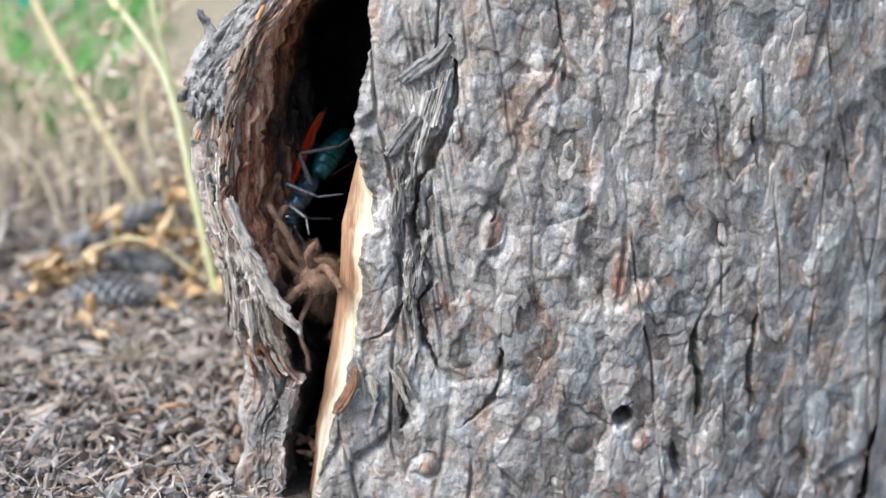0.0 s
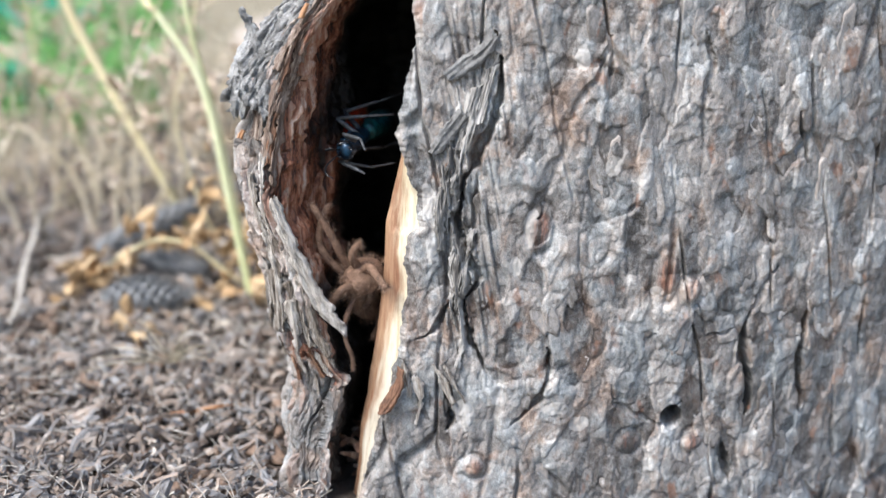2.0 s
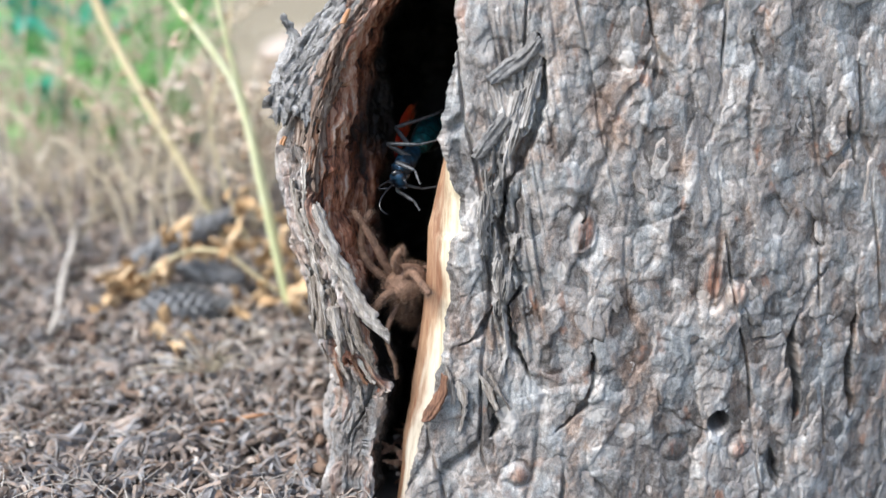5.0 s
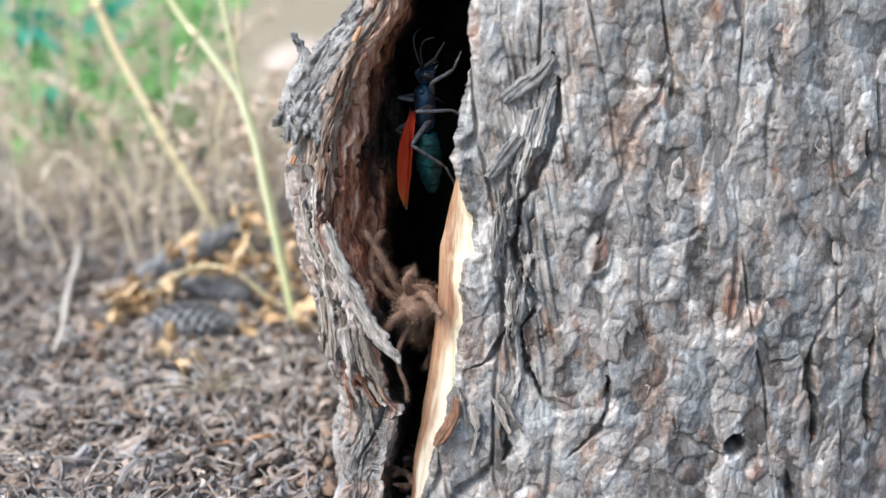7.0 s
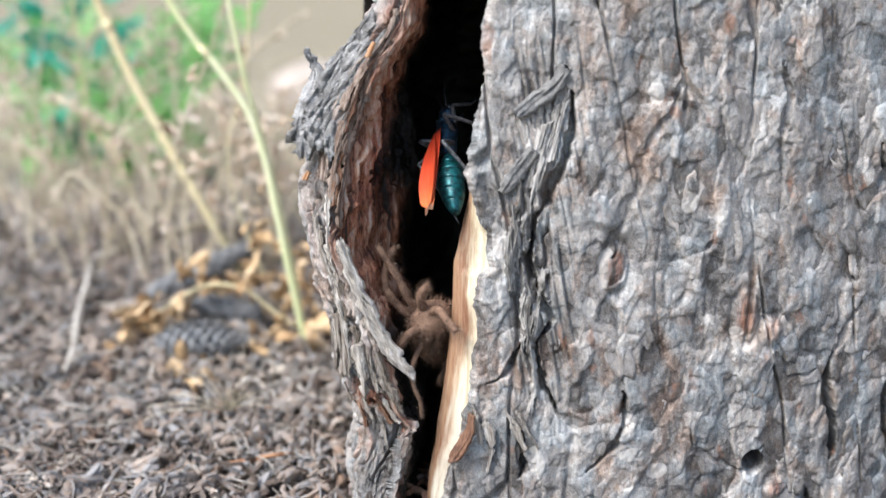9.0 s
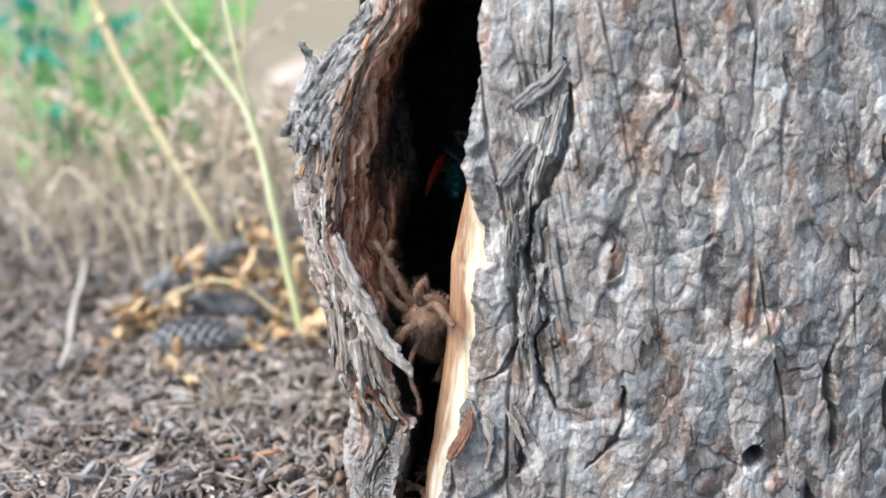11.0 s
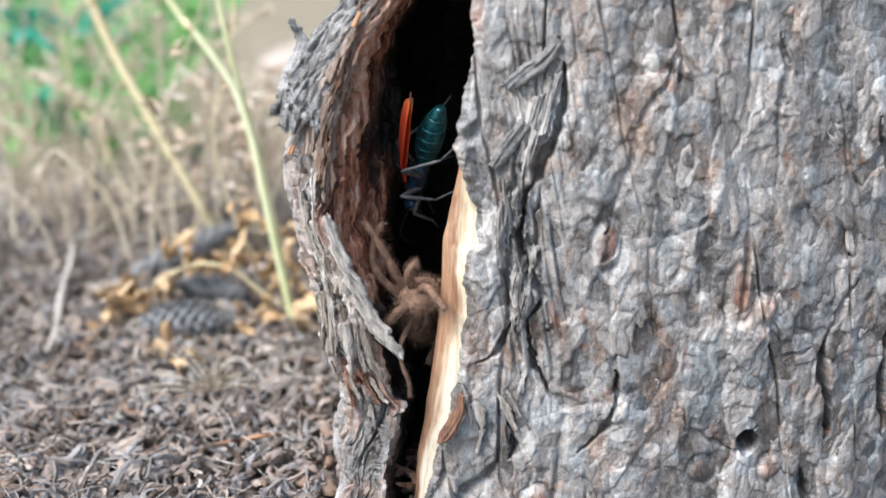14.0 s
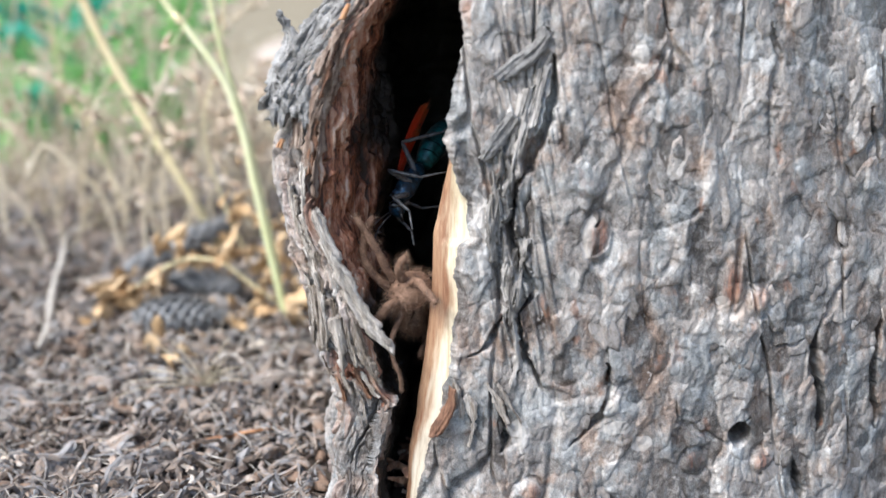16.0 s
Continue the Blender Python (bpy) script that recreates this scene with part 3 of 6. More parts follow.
def ground_z(x, y):
    x, y = np.asarray(x, float), np.asarray(y, float)
    z = 0.15 * np.clip(y - 0.03, 0, 0.40) * np.exp(-((x + 0.3) / 2.0) ** 2) - 0.06 * smooth(-0.02, 0.07, x) * smooth(0.25, 0.05, y) * np.exp(-(x * x + y * y) / 0.16) + 0.010 * fbm(x / 0.09, y / 0.09, 101, 3) * np.clip(1.2 - np.hypot(x, y), 0, 1)
    far = np.hypot(x, y)
    return z + 0.05 * fbm(x / 1.1, y / 1.1, 102, 3) * smooth(1, 3, far) + 2.6 * smooth(5, 24, y)


def build_ground():
    a = np.sinh(np.linspace(-7.0, 7.0, 261)) / math.sinh(7.0) * 70
    X, Y = np.meshgrid(a - 0.08, a + 0.18)
    Z = ground_z(X, Y) - 0.004 * np.abs(fbm(X / 0.02, Y / 0.02, 103, 3))
    straw = smooth(0.32, 0.52, np.hypot(X, Y) + 0.35 * fbm(X / 0.15, Y / 0.15, 104, 3))
    tagged(sheet("ground", np.stack([X, Y, Z], -1), SOIL, attrs={"straw": straw}), "brown crumbly soil strewn with shredded bark", "ground", kind="structure")


trunk = build_trunk()
build_ground()

# ---- loose bark on the trunk ----


def flake_mesh(name, material, seed, long=1.5, thick=0.16):
    """A lobed, slightly cupped scale about one unit wide in the plane (x, z), its face towards -y."""
    r = random.Random(seed)
    n = 20
    verts, faces = [], []
    outline = []
    a0, b0, c0 = r.uniform(0, 6), r.uniform(0, 6), r.uniform(0, 6)
    for k in range(n):
        a = 2 * math.pi * k / n
        q = 0.5 * (1 + 0.20 * math.sin(2 * a + a0) + 0.14 * math.sin(3 * a + b0) + 0.10 * math.sin(5 * a + c0) + 0.05 * math.sin(8 * a + b0) + r.uniform(-0.09, 0.09))
        outline.append((q * math.cos(a), q * math.sin(a) * long))
    tilt, cup = r.uniform(-0.12, 0.12), r.uniform(0.03, 0.12)
    for ring, (scale, y) in enumerate([(1.0, 0.10), (0.97, -thick * 0.8), (0.80, -thick), (0.35, -thick * 0.8)]):
        for x, z in outline:
            verts.append((x * scale, y + (tilt * x - cup * 4 * x * x * (ring == 1) * 0.3 + r.uniform(-0.035, 0.035)) * (ring > 0), z * scale))
    verts.append((0, -thick * 0.9, 0))
    for ring in range(3):
        for k in range(n):
            a, b = ring * n + k, ring * n + (k + 1) % n
            faces.append((a, b, b + n, a + n))
    for k in range(n):
        faces.append((3 * n + k, 3 * n + (k + 1) % n, 4 * n))
    me = bpy.data.meshes.new(name)
    me.from_pydata(verts, [], faces)
    me.materials.append(material)
    me.shade_smooth()
    return me


def bark_face(x, z):
    """Depth of the front bark at (x, z)."""
    i = int(np.searchsorted(FRONT["z"], z))
    j = int(np.searchsorted(FRONT["u"], x - FRONT["edge"][i]))
    return float(FRONT["y"][i, min(j, FRONT["y"].shape[1] - 1)])


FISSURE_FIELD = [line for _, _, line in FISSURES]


LAMINA = surface("grey_bark_lamina", [(0.2, (0.075, 0.07, 0.067)), (0.45, (0.22, 0.21, 0.20)), (0.7, (0.42, 0.405, 0.39))], 200, 1300, (1, 1, 0.12), 0.6, 0.7, 0.0006, "object", 0.14)
PLATE = surface("loose_bark_plate", [(0.15, (0.08, 0.07, 0.064)), (0.36, (0.20, 0.18, 0.165)), (0.5, (0.30, 0.285, 0.28)), (0.64, (0.37, 0.32, 0.285)), (0.85, (0.66, 0.62, 0.59))], 1.8, 9.0, (1, 1, 0.6), 0.5, 0.8, 0.0005, "object", 0.26)


def build_flakes():
    r = random.Random(5)
    shapes = [flake_mesh("bark_flake", PLATE, k, r.uniform(1.3, 2.6), r.uniform(0.04, 0.09)) for k in range(14)]
    count = 0
    while count < 110:
        x, z = r.uniform(0.012, 0.215), r.uniform(0.0, 0.21)
        if x < float(profile(EDGE_RIGHT, z)) + 0.006:
            continue
        here = (np.array([x]), np.array([z]))
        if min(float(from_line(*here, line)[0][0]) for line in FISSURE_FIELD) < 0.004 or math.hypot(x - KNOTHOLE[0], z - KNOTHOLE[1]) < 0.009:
            continue
        ob = new("bark_flake", shapes[r.randrange(14)])
        size = r.choice((0.0035, 0.005, 0.0065, 0.009))
        slope = math.degrees(math.atan(max(x - 0.03, 0) / 0.3))
        ob.parent = trunk
        ob.matrix_basis = pose(x, bark_face(x, z) + 0.0009, z, r.uniform(-6, 3), r.gauss(-10, 14), slope + r.uniform(-5, 5)) @ Matrix.Diagonal((size, size * 0.9, size, 1))
        count += 1
    # long dark scales that hang beside the main fissure, and the upright leaves of bark under them
    dark = surface("dark_grey_bark_scale", [(0.2, (0.06, 0.058, 0.057)), (0.5, (0.16, 0.158, 0.157)), (0.8, (0.33, 0.325, 0.32))], 150, 1200, (1, 1, 0.5), 0.6, 0.6, 0.0006, "object", 0.08)
    face = lambda x, z, out: Vector((x, bark_face(x, z) - out, z))
    for k, (one, two) in enumerate([
        ([(0.0385, 0.1812), (0.0330, 0.1752), (0.0262, 0.1706), (0.0212, 0.1655)], [(0.0418, 0.1782), (0.0365, 0.1708), (0.0292, 0.1652), (0.0240, 0.1632)]),
        ([(0.0268, 0.1540), (0.0222, 0.1482), (0.0182, 0.1432), (0.0160, 0.1380)], [(0.0302, 0.1502), (0.0272, 0.1446), (0.0226, 0.1396), (0.0185, 0.1362)]),
    ]):
        shard("hanging_scale", [face(x, z, 0.0006) for x, z in one], [face(x, z, 0.0010) for x, z in two], 0.0020, dark, 40 + k, 0.0009, 0.0006, 0.3, crust=0.0012)
    for k in range(7):
        top = Vector((0.0300 + 0.0017 * k, 0, 0.160 + 0.0021 * k + r.uniform(-0.004, 0.003)))
        long = r.uniform(0.018, 0.032)
        wide = r.uniform(0.0013, 0.0026)
        one = [face(top.x - 0.24 * long * j / 4, top.z - long * j / 4, 0.0001 + 0.0004 * (k % 3)) for j in range(5)]
        two = [face(top.x + wide - 0.24 * long * j / 4, top.z - long * j / 4 + 0.001, 0.0002 + 0.0004 * (k % 3)) for j in range(5)]
        shard("bark_lamina", one, two, 0.0010, LAMINA, 720 + k, 0.0009, 0.0007)
    for k in range(16):
        z = r.uniform(0.060, 0.135)
        x = float(np.interp(z, [0.0547, 0.0652, 0.0818, 0.0900, 0.1001, 0.1122, 0.1279], [0.0393, 0.0333, 0.0293, 0.0343, 0.0313, 0.0274, 0.0294])) + r.uniform(-0.0080, -0.0012)
        long, wide = r.uniform(0.012, 0.026), r.uniform(0.0012, 0.0024)
        one = [face(x + 0.0012 * math.sin(j + k), z + long / 2 - long * j / 4, 0.0006) for j in range(5)]
        two = [face(x + wide + 0.0012 * math.sin(j + k), z + long / 2 - long * j / 4, 0.0010) for j in range(5)]
        shard("bark_lamina", one, two, 0.0014, LAMINA, 760 + k, 0.0010, 0.0009)
    # thick crusty layers on the crest of the flap
    chunk = surface("grey_weathered_bark", [(0.2, (0.12, 0.118, 0.116)), (0.45, (0.27, 0.268, 0.266)), (0.7, (0.52, 0.52, 0.52))], 220, 1300, (1, 1, 1), 0.8, 1.0, 0.0012, "object", 0.12)
    for k in range(5):
        off, a, b = 0.0024 * k, r.uniform(-0.002, 0.005), r.uniform(-0.010, 0.004)
        along = lambda f, side: Vector((-0.0605 + a + (0.0275 + b - a) * f ** 1.3 + 0.80 * (off + side), 0.005 + 0.007 * f - 0.25 * off - (0.002 if side else 0), 0.1565 + 0.6 * a + (0.0420 + b - 0.6 * a) * f - 0.52 * (off + side)))
        wide = r.uniform(0.0055, 0.0090)
        shard("bark_chunk", [along(j / 5, 0) for j in range(6)][::-1], [along(j / 5, wide) for j in range(6)][::-1], 0.0060, chunk, 60 + k, 0.0028, 0.0007, 0.1, crust=0.0055)
    shard("bark_chunk", [Vector(p) for p in ((-0.0580, 0.006, 0.164), (-0.0560, 0.007, 0.171), (-0.0528, 0.012, 0.178), (-0.0522, 0.011, 0.1835), (-0.0540, 0.010, 0.1880))], [Vector(p) for p in ((-0.0430, 0.006, 0.164), (-0.0435, 0.008, 0.172), (-0.0460, 0.011, 0.179), (-0.0492, 0.011, 0.1842), (-0.0522, 0.010, 0.1886))], 0.0045, chunk, 90, 0.0014, 0.0006, 0.3, crust=0.0035)
    # bright orange scraps of fresh inner bark
    fresh = surface("orange_inner_bark", [(0.2, (0.22, 0.10, 0.045)), (0.5, (0.46, 0.22, 0.10)), (0.8, (0.60, 0.40, 0.25))], 200, 1200, (1, 1, 0.3), 0.7, 0.6, 0.0006)
    for k, (x, y, z, long) in enumerate([(-0.0300, -0.001, 0.1900, 0.005), (-0.0548, 0.006, 0.1450, 0.003)]):
        shard("bark_scrap", [Vector((x + 0.45 * long * j / 3, y, z - long + long * j / 3)) for j in range(4)], [Vector((x + 0.0018 + 0.45 * long * j / 3, y - 0.0005, z - long + long * j / 3 - 0.0006)) for j in range(4)], 0.0016, fresh, 95 + k, 0.0005, 0.0005)


def shard(name, one, two, thick, material, seed, jag=0.0006, ridge=0.0006, taper=0.7, label="", crust=0.0):
    """A torn leaf of bark between two edges given as places in turn, facing -y: ridged along its length, jagged at the rims, thinner towards its far end."""
    n, m = 52, 19
    a = spline(np.array([tuple(p) for p in one]), n)[:, None]
    b = spline(np.array([tuple(p) for p in two]), n)[:, None]
    f, q = np.meshgrid(np.linspace(0, 1, n), np.linspace(0, 1, m), indexing="ij")
    long, wide = float(np.linalg.norm(a[-1] - a[0])), float(np.linalg.norm(b - a, axis=-1).max())
    P = a + (b - a) * q[..., None]
    F, Q = f * long + seed * 1.7, q * wide + seed * 0.9
    rim = np.abs(2 * q - 1) ** 3
    P[..., 0] += rim * (jag * 2.6 * fbm(F / 0.004, Q * 0 + np.round(q) * 7, seed, 3) + jag * 1.6 * fbm(F / 0.0011, Q * 0 + np.round(q) * 9, seed + 1, 2))
    P[..., 2] += 4.0 * jag * fbm(Q / 0.0013, F * 0, seed + 2, 3) * np.maximum(f ** 6, (1 - f) ** 6)
    h, e, ra, rb, tilt = lapped((Q + 0.001 * fbm(Q / 0.002, F / 0.008, seed + 3)) / 0.0009, F / 0.009, seed + 4, 0.45)
    P[..., 0] += 0.6 * jag * fbm(F / 0.010, Q * 0, seed + 7, 2)
    up = crust * fbm(Q / 0.0035, F / 0.0045, seed + 6, 4) + ridge * (1.6 * h + 1.4 * fbm(Q / 0.0006, F / 0.007, seed + 5, 3)) * (1 - rim)
    body = thick * (1 - taper * f ** 2)
    round_ = np.sqrt(np.clip(1 - 0.85 * (2 * q - 1) ** 4, 0, 1))
    front, back = P.copy(), P.copy()
    body = body * (1 + 0.7 * fbm(Q / 0.004, F / 0.006, seed + 8, 3))
    front[..., 1] -= body * 0.5 * round_ + up
    back[..., 1] += body * 0.5 * round_
    ring = np.concatenate([front, back[:, ::-1]], 1)
    caps = np.concatenate([ring.mean(1, keepdims=True)[:1].repeat(2 * m, 1), ring, ring.mean(1, keepdims=True)[-1:].repeat(2 * m, 1)])
    return sheet(name, caps, material, trunk, label, closed=True)


def splinter(name, path, width, material, seed, flat=0.45, parent=None, label=""):
    """A torn strip of bark: a thin lath with broken edges, ridged down its face, that ends in a ragged point."""
    r = random.Random(seed)
    n = 20
    pts = [Vector(p) for p in spline(np.array([tuple(p) for p in path]), n)]
    verts, faces = [], []
    turn = r.uniform(-0.45, 0.45)
    grow, ridge = r.uniform(0.6, 1.0), r.uniform(-0.4, 0.4)
    for k, p in enumerate(pts):
        f = k / (n - 1)
        d = (pts[min(k + 1, n - 1)] - pts[max(k - 1, 0)]).normalized()
        side = d.cross(Vector((0, 1, 0))).normalized()
        side = side * math.cos(turn + 0.15 * f) + Vector((0, 1, 0)) * math.sin(turn + 0.15 * f)
        out = side.cross(d).normalized()
        w = width * (grow + (1 - grow) * f + r.uniform(-0.16, 0.16) + 0.18 * math.sin(9 * f + seed)) * (1 - max(0, (f - 0.45) / 0.55) ** 1.6) * min(1, 0.35 + f * 4) + 0.0001
        t = width * flat * (1 - 0.8 * f * f) * r.uniform(0.75, 1.25) + 0.0001
        for a, h in ((-1, -0.5), (-0.85, 0.5), (-0.35 + ridge * 0.3, 0.75), (ridge, 0.25), (0.5 + ridge * 0.3, 0.9), (0.95, 0.35), (0.9, -0.6)):
            verts.append(p + side * (a * w) + out * (h * t))
    m = 7
    for k in range(n - 1):
        for s in range(m):
            a, b = k * m + s, k * m + (s + 1) % m
            faces.append((a, b, b + m, a + m))
    faces.append(tuple(reversed(range(m))))
    faces.append(tuple((n - 1) * m + s for s in range(m)))
    return mesh_object(name, verts, faces, material, parent or trunk, label, smooth_faces=False)


def strand(a, b, n, sway, seed):
    """n places from a to b with a slow wander."""
    r = random.Random(seed)
    a, b = Vector(a), Vector(b)
    ph = [r.uniform(0, 6.28) for _ in range(4)]
    out = []
    for k in range(n):
        f = k / (n - 1)
        w = math.sin(math.pi * f) * sway
        out.append(a.lerp(b, f) + Vector((w * math.sin(3 * f + ph[0]), w * math.sin(4 * f + ph[1]), w * 0.4 * math.sin(5 * f + ph[2]))))
    return out


def build_splinters():
    r = random.Random(9)
    V = lambda pts, y: [Vector((x, y, z)) for x, z in pts]
    # torn tongues that hang into the split
    shard("torn_tip", V([(-0.0425, 0.120), (-0.0385, 0.109), (-0.0345, 0.098), (-0.0300, 0.0860), (-0.0240, 0.0768), (-0.0146, 0.0700)], -0.0025), V([(-0.0392, 0.120), (-0.0340, 0.1055), (-0.0272, 0.0950), (-0.0216, 0.0840), (-0.0172, 0.0765), (-0.0136, 0.0708)], -0.0035), 0.0034, SPLINTER, 101, 0.0016, 0.0015, label="pale grey torn bark tip")
    shard("torn_tip", V([(-0.0335, 0.092), (-0.0318, 0.080), (-0.0292, 0.070), (-0.0242, 0.0622), (-0.0198, 0.0562)], -0.0008), V([(-0.0295, 0.092), (-0.0272, 0.080), (-0.0236, 0.069), (-0.0208, 0.0615), (-0.0188, 0.0566)], -0.0015), 0.0026, SPLINTER, 102, 0.0012, 0.0011, label="pale grey torn bark tip")
    shard("torn_tip", V([(-0.0372, 0.082), (-0.0352, 0.070), (-0.0330, 0.0610)], -0.0015), V([(-0.0338, 0.082), (-0.0318, 0.070), (-0.0320, 0.0612)], -0.0022), 0.0022, SPLINTER, 103, 0.0012, 0.0010, label="pale grey torn bark tip")
    # strips that stand proud along the flap
    for k in range(12):
        q = r.uniform(2.35, 4.75)
        z0 = r.uniform(0.086, 0.138)
        z1 = max(z0 - r.uniform(0.018, 0.042), 0.062 + 0.004 * (4.5 - q))
        dq, drift = r.uniform(0.22, 0.70), r.uniform(-0.35, 0.35)
        at = lambda f, side: flap_at(q + drift * f + side * dq * (1 - 0.35 * f), z0 + (z1 - z0) * f, 0.0012 + 0.0004 * side)
        shard("bark_strip", [at(j / 5, 0) for j in range(6)], [at(j / 5, 1) for j in range(6)], r.uniform(0.0012, 0.0026), SPLINTER if r.random() < 0.9 else RIM, 170 + k, 0.0014, r.uniform(0.0007, 0.0013))
    # ragged top of the stub below
    for k in range(6):
        q = 2.9 + 0.30 * k + r.uniform(-0.08, 0.08)
        z1 = 0.0585 + 0.004 * math.sin(3 * q) + r.uniform(-0.003, 0.005)
        z0 = z1 - r.uniform(0.006, 0.011)
        dq = r.uniform(0.14, 0.32)
        at = lambda f, side: flap_at(q + side * dq * (1 - 0.6 * f), z0 + (z1 - z0) * f, -0.0010 + 0.0005 * side)
        shard("stub_splinter", [at(j / 4, 0) for j in range(5)], [at(j / 4, 1) for j in range(5)], r.uniform(0.0012, 0.0020), RUSTY if k % 3 == 1 else SPLINTER, 1200 + k, 0.0008, r.uniform(0.0005, 0.0009))
    # layered rim that runs up beside the hollow
    for k in range(13):
        q = r.uniform(3.4, 5.15)
        z0 = r.uniform(0.125, 0.175)
        z1 = z0 + r.uniform(0.018, 0.040)
        dq, drift = r.uniform(0.20, 0.55), r.uniform(-0.35, 0.35)
        at = lambda f, side: flap_at(q + drift * f + side * dq, z0 + (z1 - z0) * f, 0.0008 + 0.0004 * side)
        shard("rim_strip", [at(j / 5, 0) for j in range(6)], [at(j / 5, 1) for j in range(6)], r.uniform(0.0012, 0.0024), RUSTY if k % 9 == 0 else RIM, 400 + k, 0.0013, r.uniform(0.0006, 0.0011))
    # the big loose chip and its neighbours at the foot of the bare wood
    shard("loose_chip", V([(0.0050, 0.0580), (0.0035, 0.0500), (-0.0008, 0.0430), (-0.0028, 0.0395)], -0.004), V([(0.0072, 0.0560), (0.0068, 0.0480), (0.0025, 0.0400), (-0.0018, 0.0380)], -0.0055), 0.0016, RUSTY, 501, 0.0005, 0.0003, label="brown loose bark chip")
    for k in range(8):
        x, z = 0.008 + 0.0022 * k + r.uniform(-0.0015, 0.0015), 0.054 + r.uniform(-0.008, 0.006)
        long, lean, wide = r.uniform(0.006, 0.015), r.uniform(-0.2, 0.55), r.uniform(0.0012, 0.0030)
        y = bark_face(x + 0.002, z - 0.004) - 0.0008
        shard("edge_splinter", V([(x + lean * long, z - long), (x + 0.3 * lean * long, z - 0.4 * long), (x, z)], y), V([(x + lean * long + wide, z - long), (x + 0.3 * lean * long + wide, z - 0.4 * long), (x + 0.0005, z)], y - 0.0006), 0.0014, SPLINTER, 540 + k, 0.0010, 0.0007)



def build_debris():
    r = random.Random(15)
    for k in range(26):
        x, y, z = r.uniform(-0.020, -0.008), r.uniform(0.014, 0.050), r.uniform(0.004, 0.018)
        a, long = r.uniform(-0.9, 0.9), r.uniform(0.006, 0.014)
        ob = splinter("bark_crumb", strand((x - long / 2 * math.cos(a), y, z - long / 2 * math.sin(a)), (x + long / 2 * math.cos(a), y + r.uniform(-0.004, 0.004), z + long / 2 * math.sin(a)), 7, 0.0005, 900 + k), r.uniform(0.0007, 0.0018), RUSTY if r.random() < 0.7 else RIM, 930 + k, 0.5)


build_flakes()
build_splinters()
build_debris()

# ---- litter on the ground ----
MULCH = surface("shredded_bark", [(0.0, (0.043, 0.034, 0.03)), (0.16, (0.188, 0.141, 0.111)), (0.3, (0.226, 0.231, 0.243)), (0.44, (0.33, 0.255, 0.202)), (0.58, (0.179, 0.162, 0.155)), (0.7, (0.339, 0.343, 0.353)), (0.84, (0.377, 0.282, 0.221)), (1.0, (0.584, 0.551, 0.508))], 140, 900, (1, 1, 1), 0.8, 0.9, 0.0010, "island", 0.46, contrast=1.1)
CHIP = surface("wood_chip", [(0.1, (0.10, 0.07, 0.053)), (0.4, (0.25, 0.165, 0.115)), (0.6, (0.27, 0.245, 0.23)), (0.95, (0.42, 0.36, 0.315))], 2.5, 14, (0.4, 1, 1), 0.75, 0.8, 0.0006, "object", 0.28)
PALE_CHIP = surface("bleached_chip", [(0.2, (0.38, 0.31, 0.24)), (0.6, (0.60, 0.54, 0.46)), (0.9, (0.72, 0.67, 0.60))], 1.5, 8, (1, 0.4, 1), 0.7, 0.6, 0.0005)
CONE = surface("grey_pine_cone", [(0.2, (0.11, 0.115, 0.125)), (0.5, (0.23, 0.24, 0.255)), (0.8, (0.40, 0.405, 0.41))], 60, 500, (1, 1, 1), 0.85, 0.6, 0.0008, "object", 0.15)
TWIG = surface("bleached_twig", [(0.2, (0.26, 0.23, 0.20)), (0.5, (0.44, 0.41, 0.37)), (0.8, (0.60, 0.57, 0.53))], 60, 600, (1, 1, 1), 0.75, 0.6, 0.0006)
RED_TWIG = surface("reddish_needle", [(0.2, (0.22, 0.10, 0.05)), (0.6, (0.45, 0.22, 0.11)), (0.9, (0.60, 0.36, 0.2))], 60, 600, (1, 1, 1), 0.7, 0.4, 0.0004)
STRAW = surface("dry_straw", [(0.15, (0.30, 0.235, 0.15)), (0.45, (0.50, 0.43, 0.305)), (0.75, (0.70, 0.63, 0.50))], 30, 300, (1, 1, 0.3), 0.7, 0.3, 0.0006, "island", 0.25)
STRAW_STEM = surface("straw_stem", [(0.15, (0.50, 0.40, 0.22)), (0.5, (0.70, 0.62, 0.38)), (0.85, (0.80, 0.74, 0.52))], 30, 300, (1, 1, 0.15), 0.6, 0.3, 0.0004)
GREEN_STEM = surface("green_stem", [(0.15, (0.44, 0.48, 0.22)), (0.5, (0.62, 0.66, 0.38)), (0.85, (0.80, 0.81, 0.60))], 40, 300, (1, 1, 0.12), 0.5, 0.3, 0.0004)
ORANGE_LEAF = surface("withered_leaf", [(0.15, (0.26, 0.155, 0.075)), (0.5, (0.48, 0.32, 0.17)), (0.85, (0.64, 0.49, 0.32))], 2, 9, (1, 1, 1), 0.75, 0.7, 0.0006, "object", 0.25)
SEED = surface("seed_head", [(0.15, (0.30, 0.20, 0.13)), (0.5, (0.62, 0.51, 0.40)), (0.80, (0.86, 0.80, 0.72))], 60, 400, (1, 1, 1), 0.85, 0.5, 0.0006, "island", 0.25)
GREEN_LEAF = surface("green_leaf", [(0.15, (0.15, 0.38, 0.11)), (0.5, (0.26, 0.60, 0.19)), (0.85, (0.45, 0.72, 0.36))], 20, 200, (1, 1, 1), 0.5, 0.3, 0.0006, "island", 0.25)
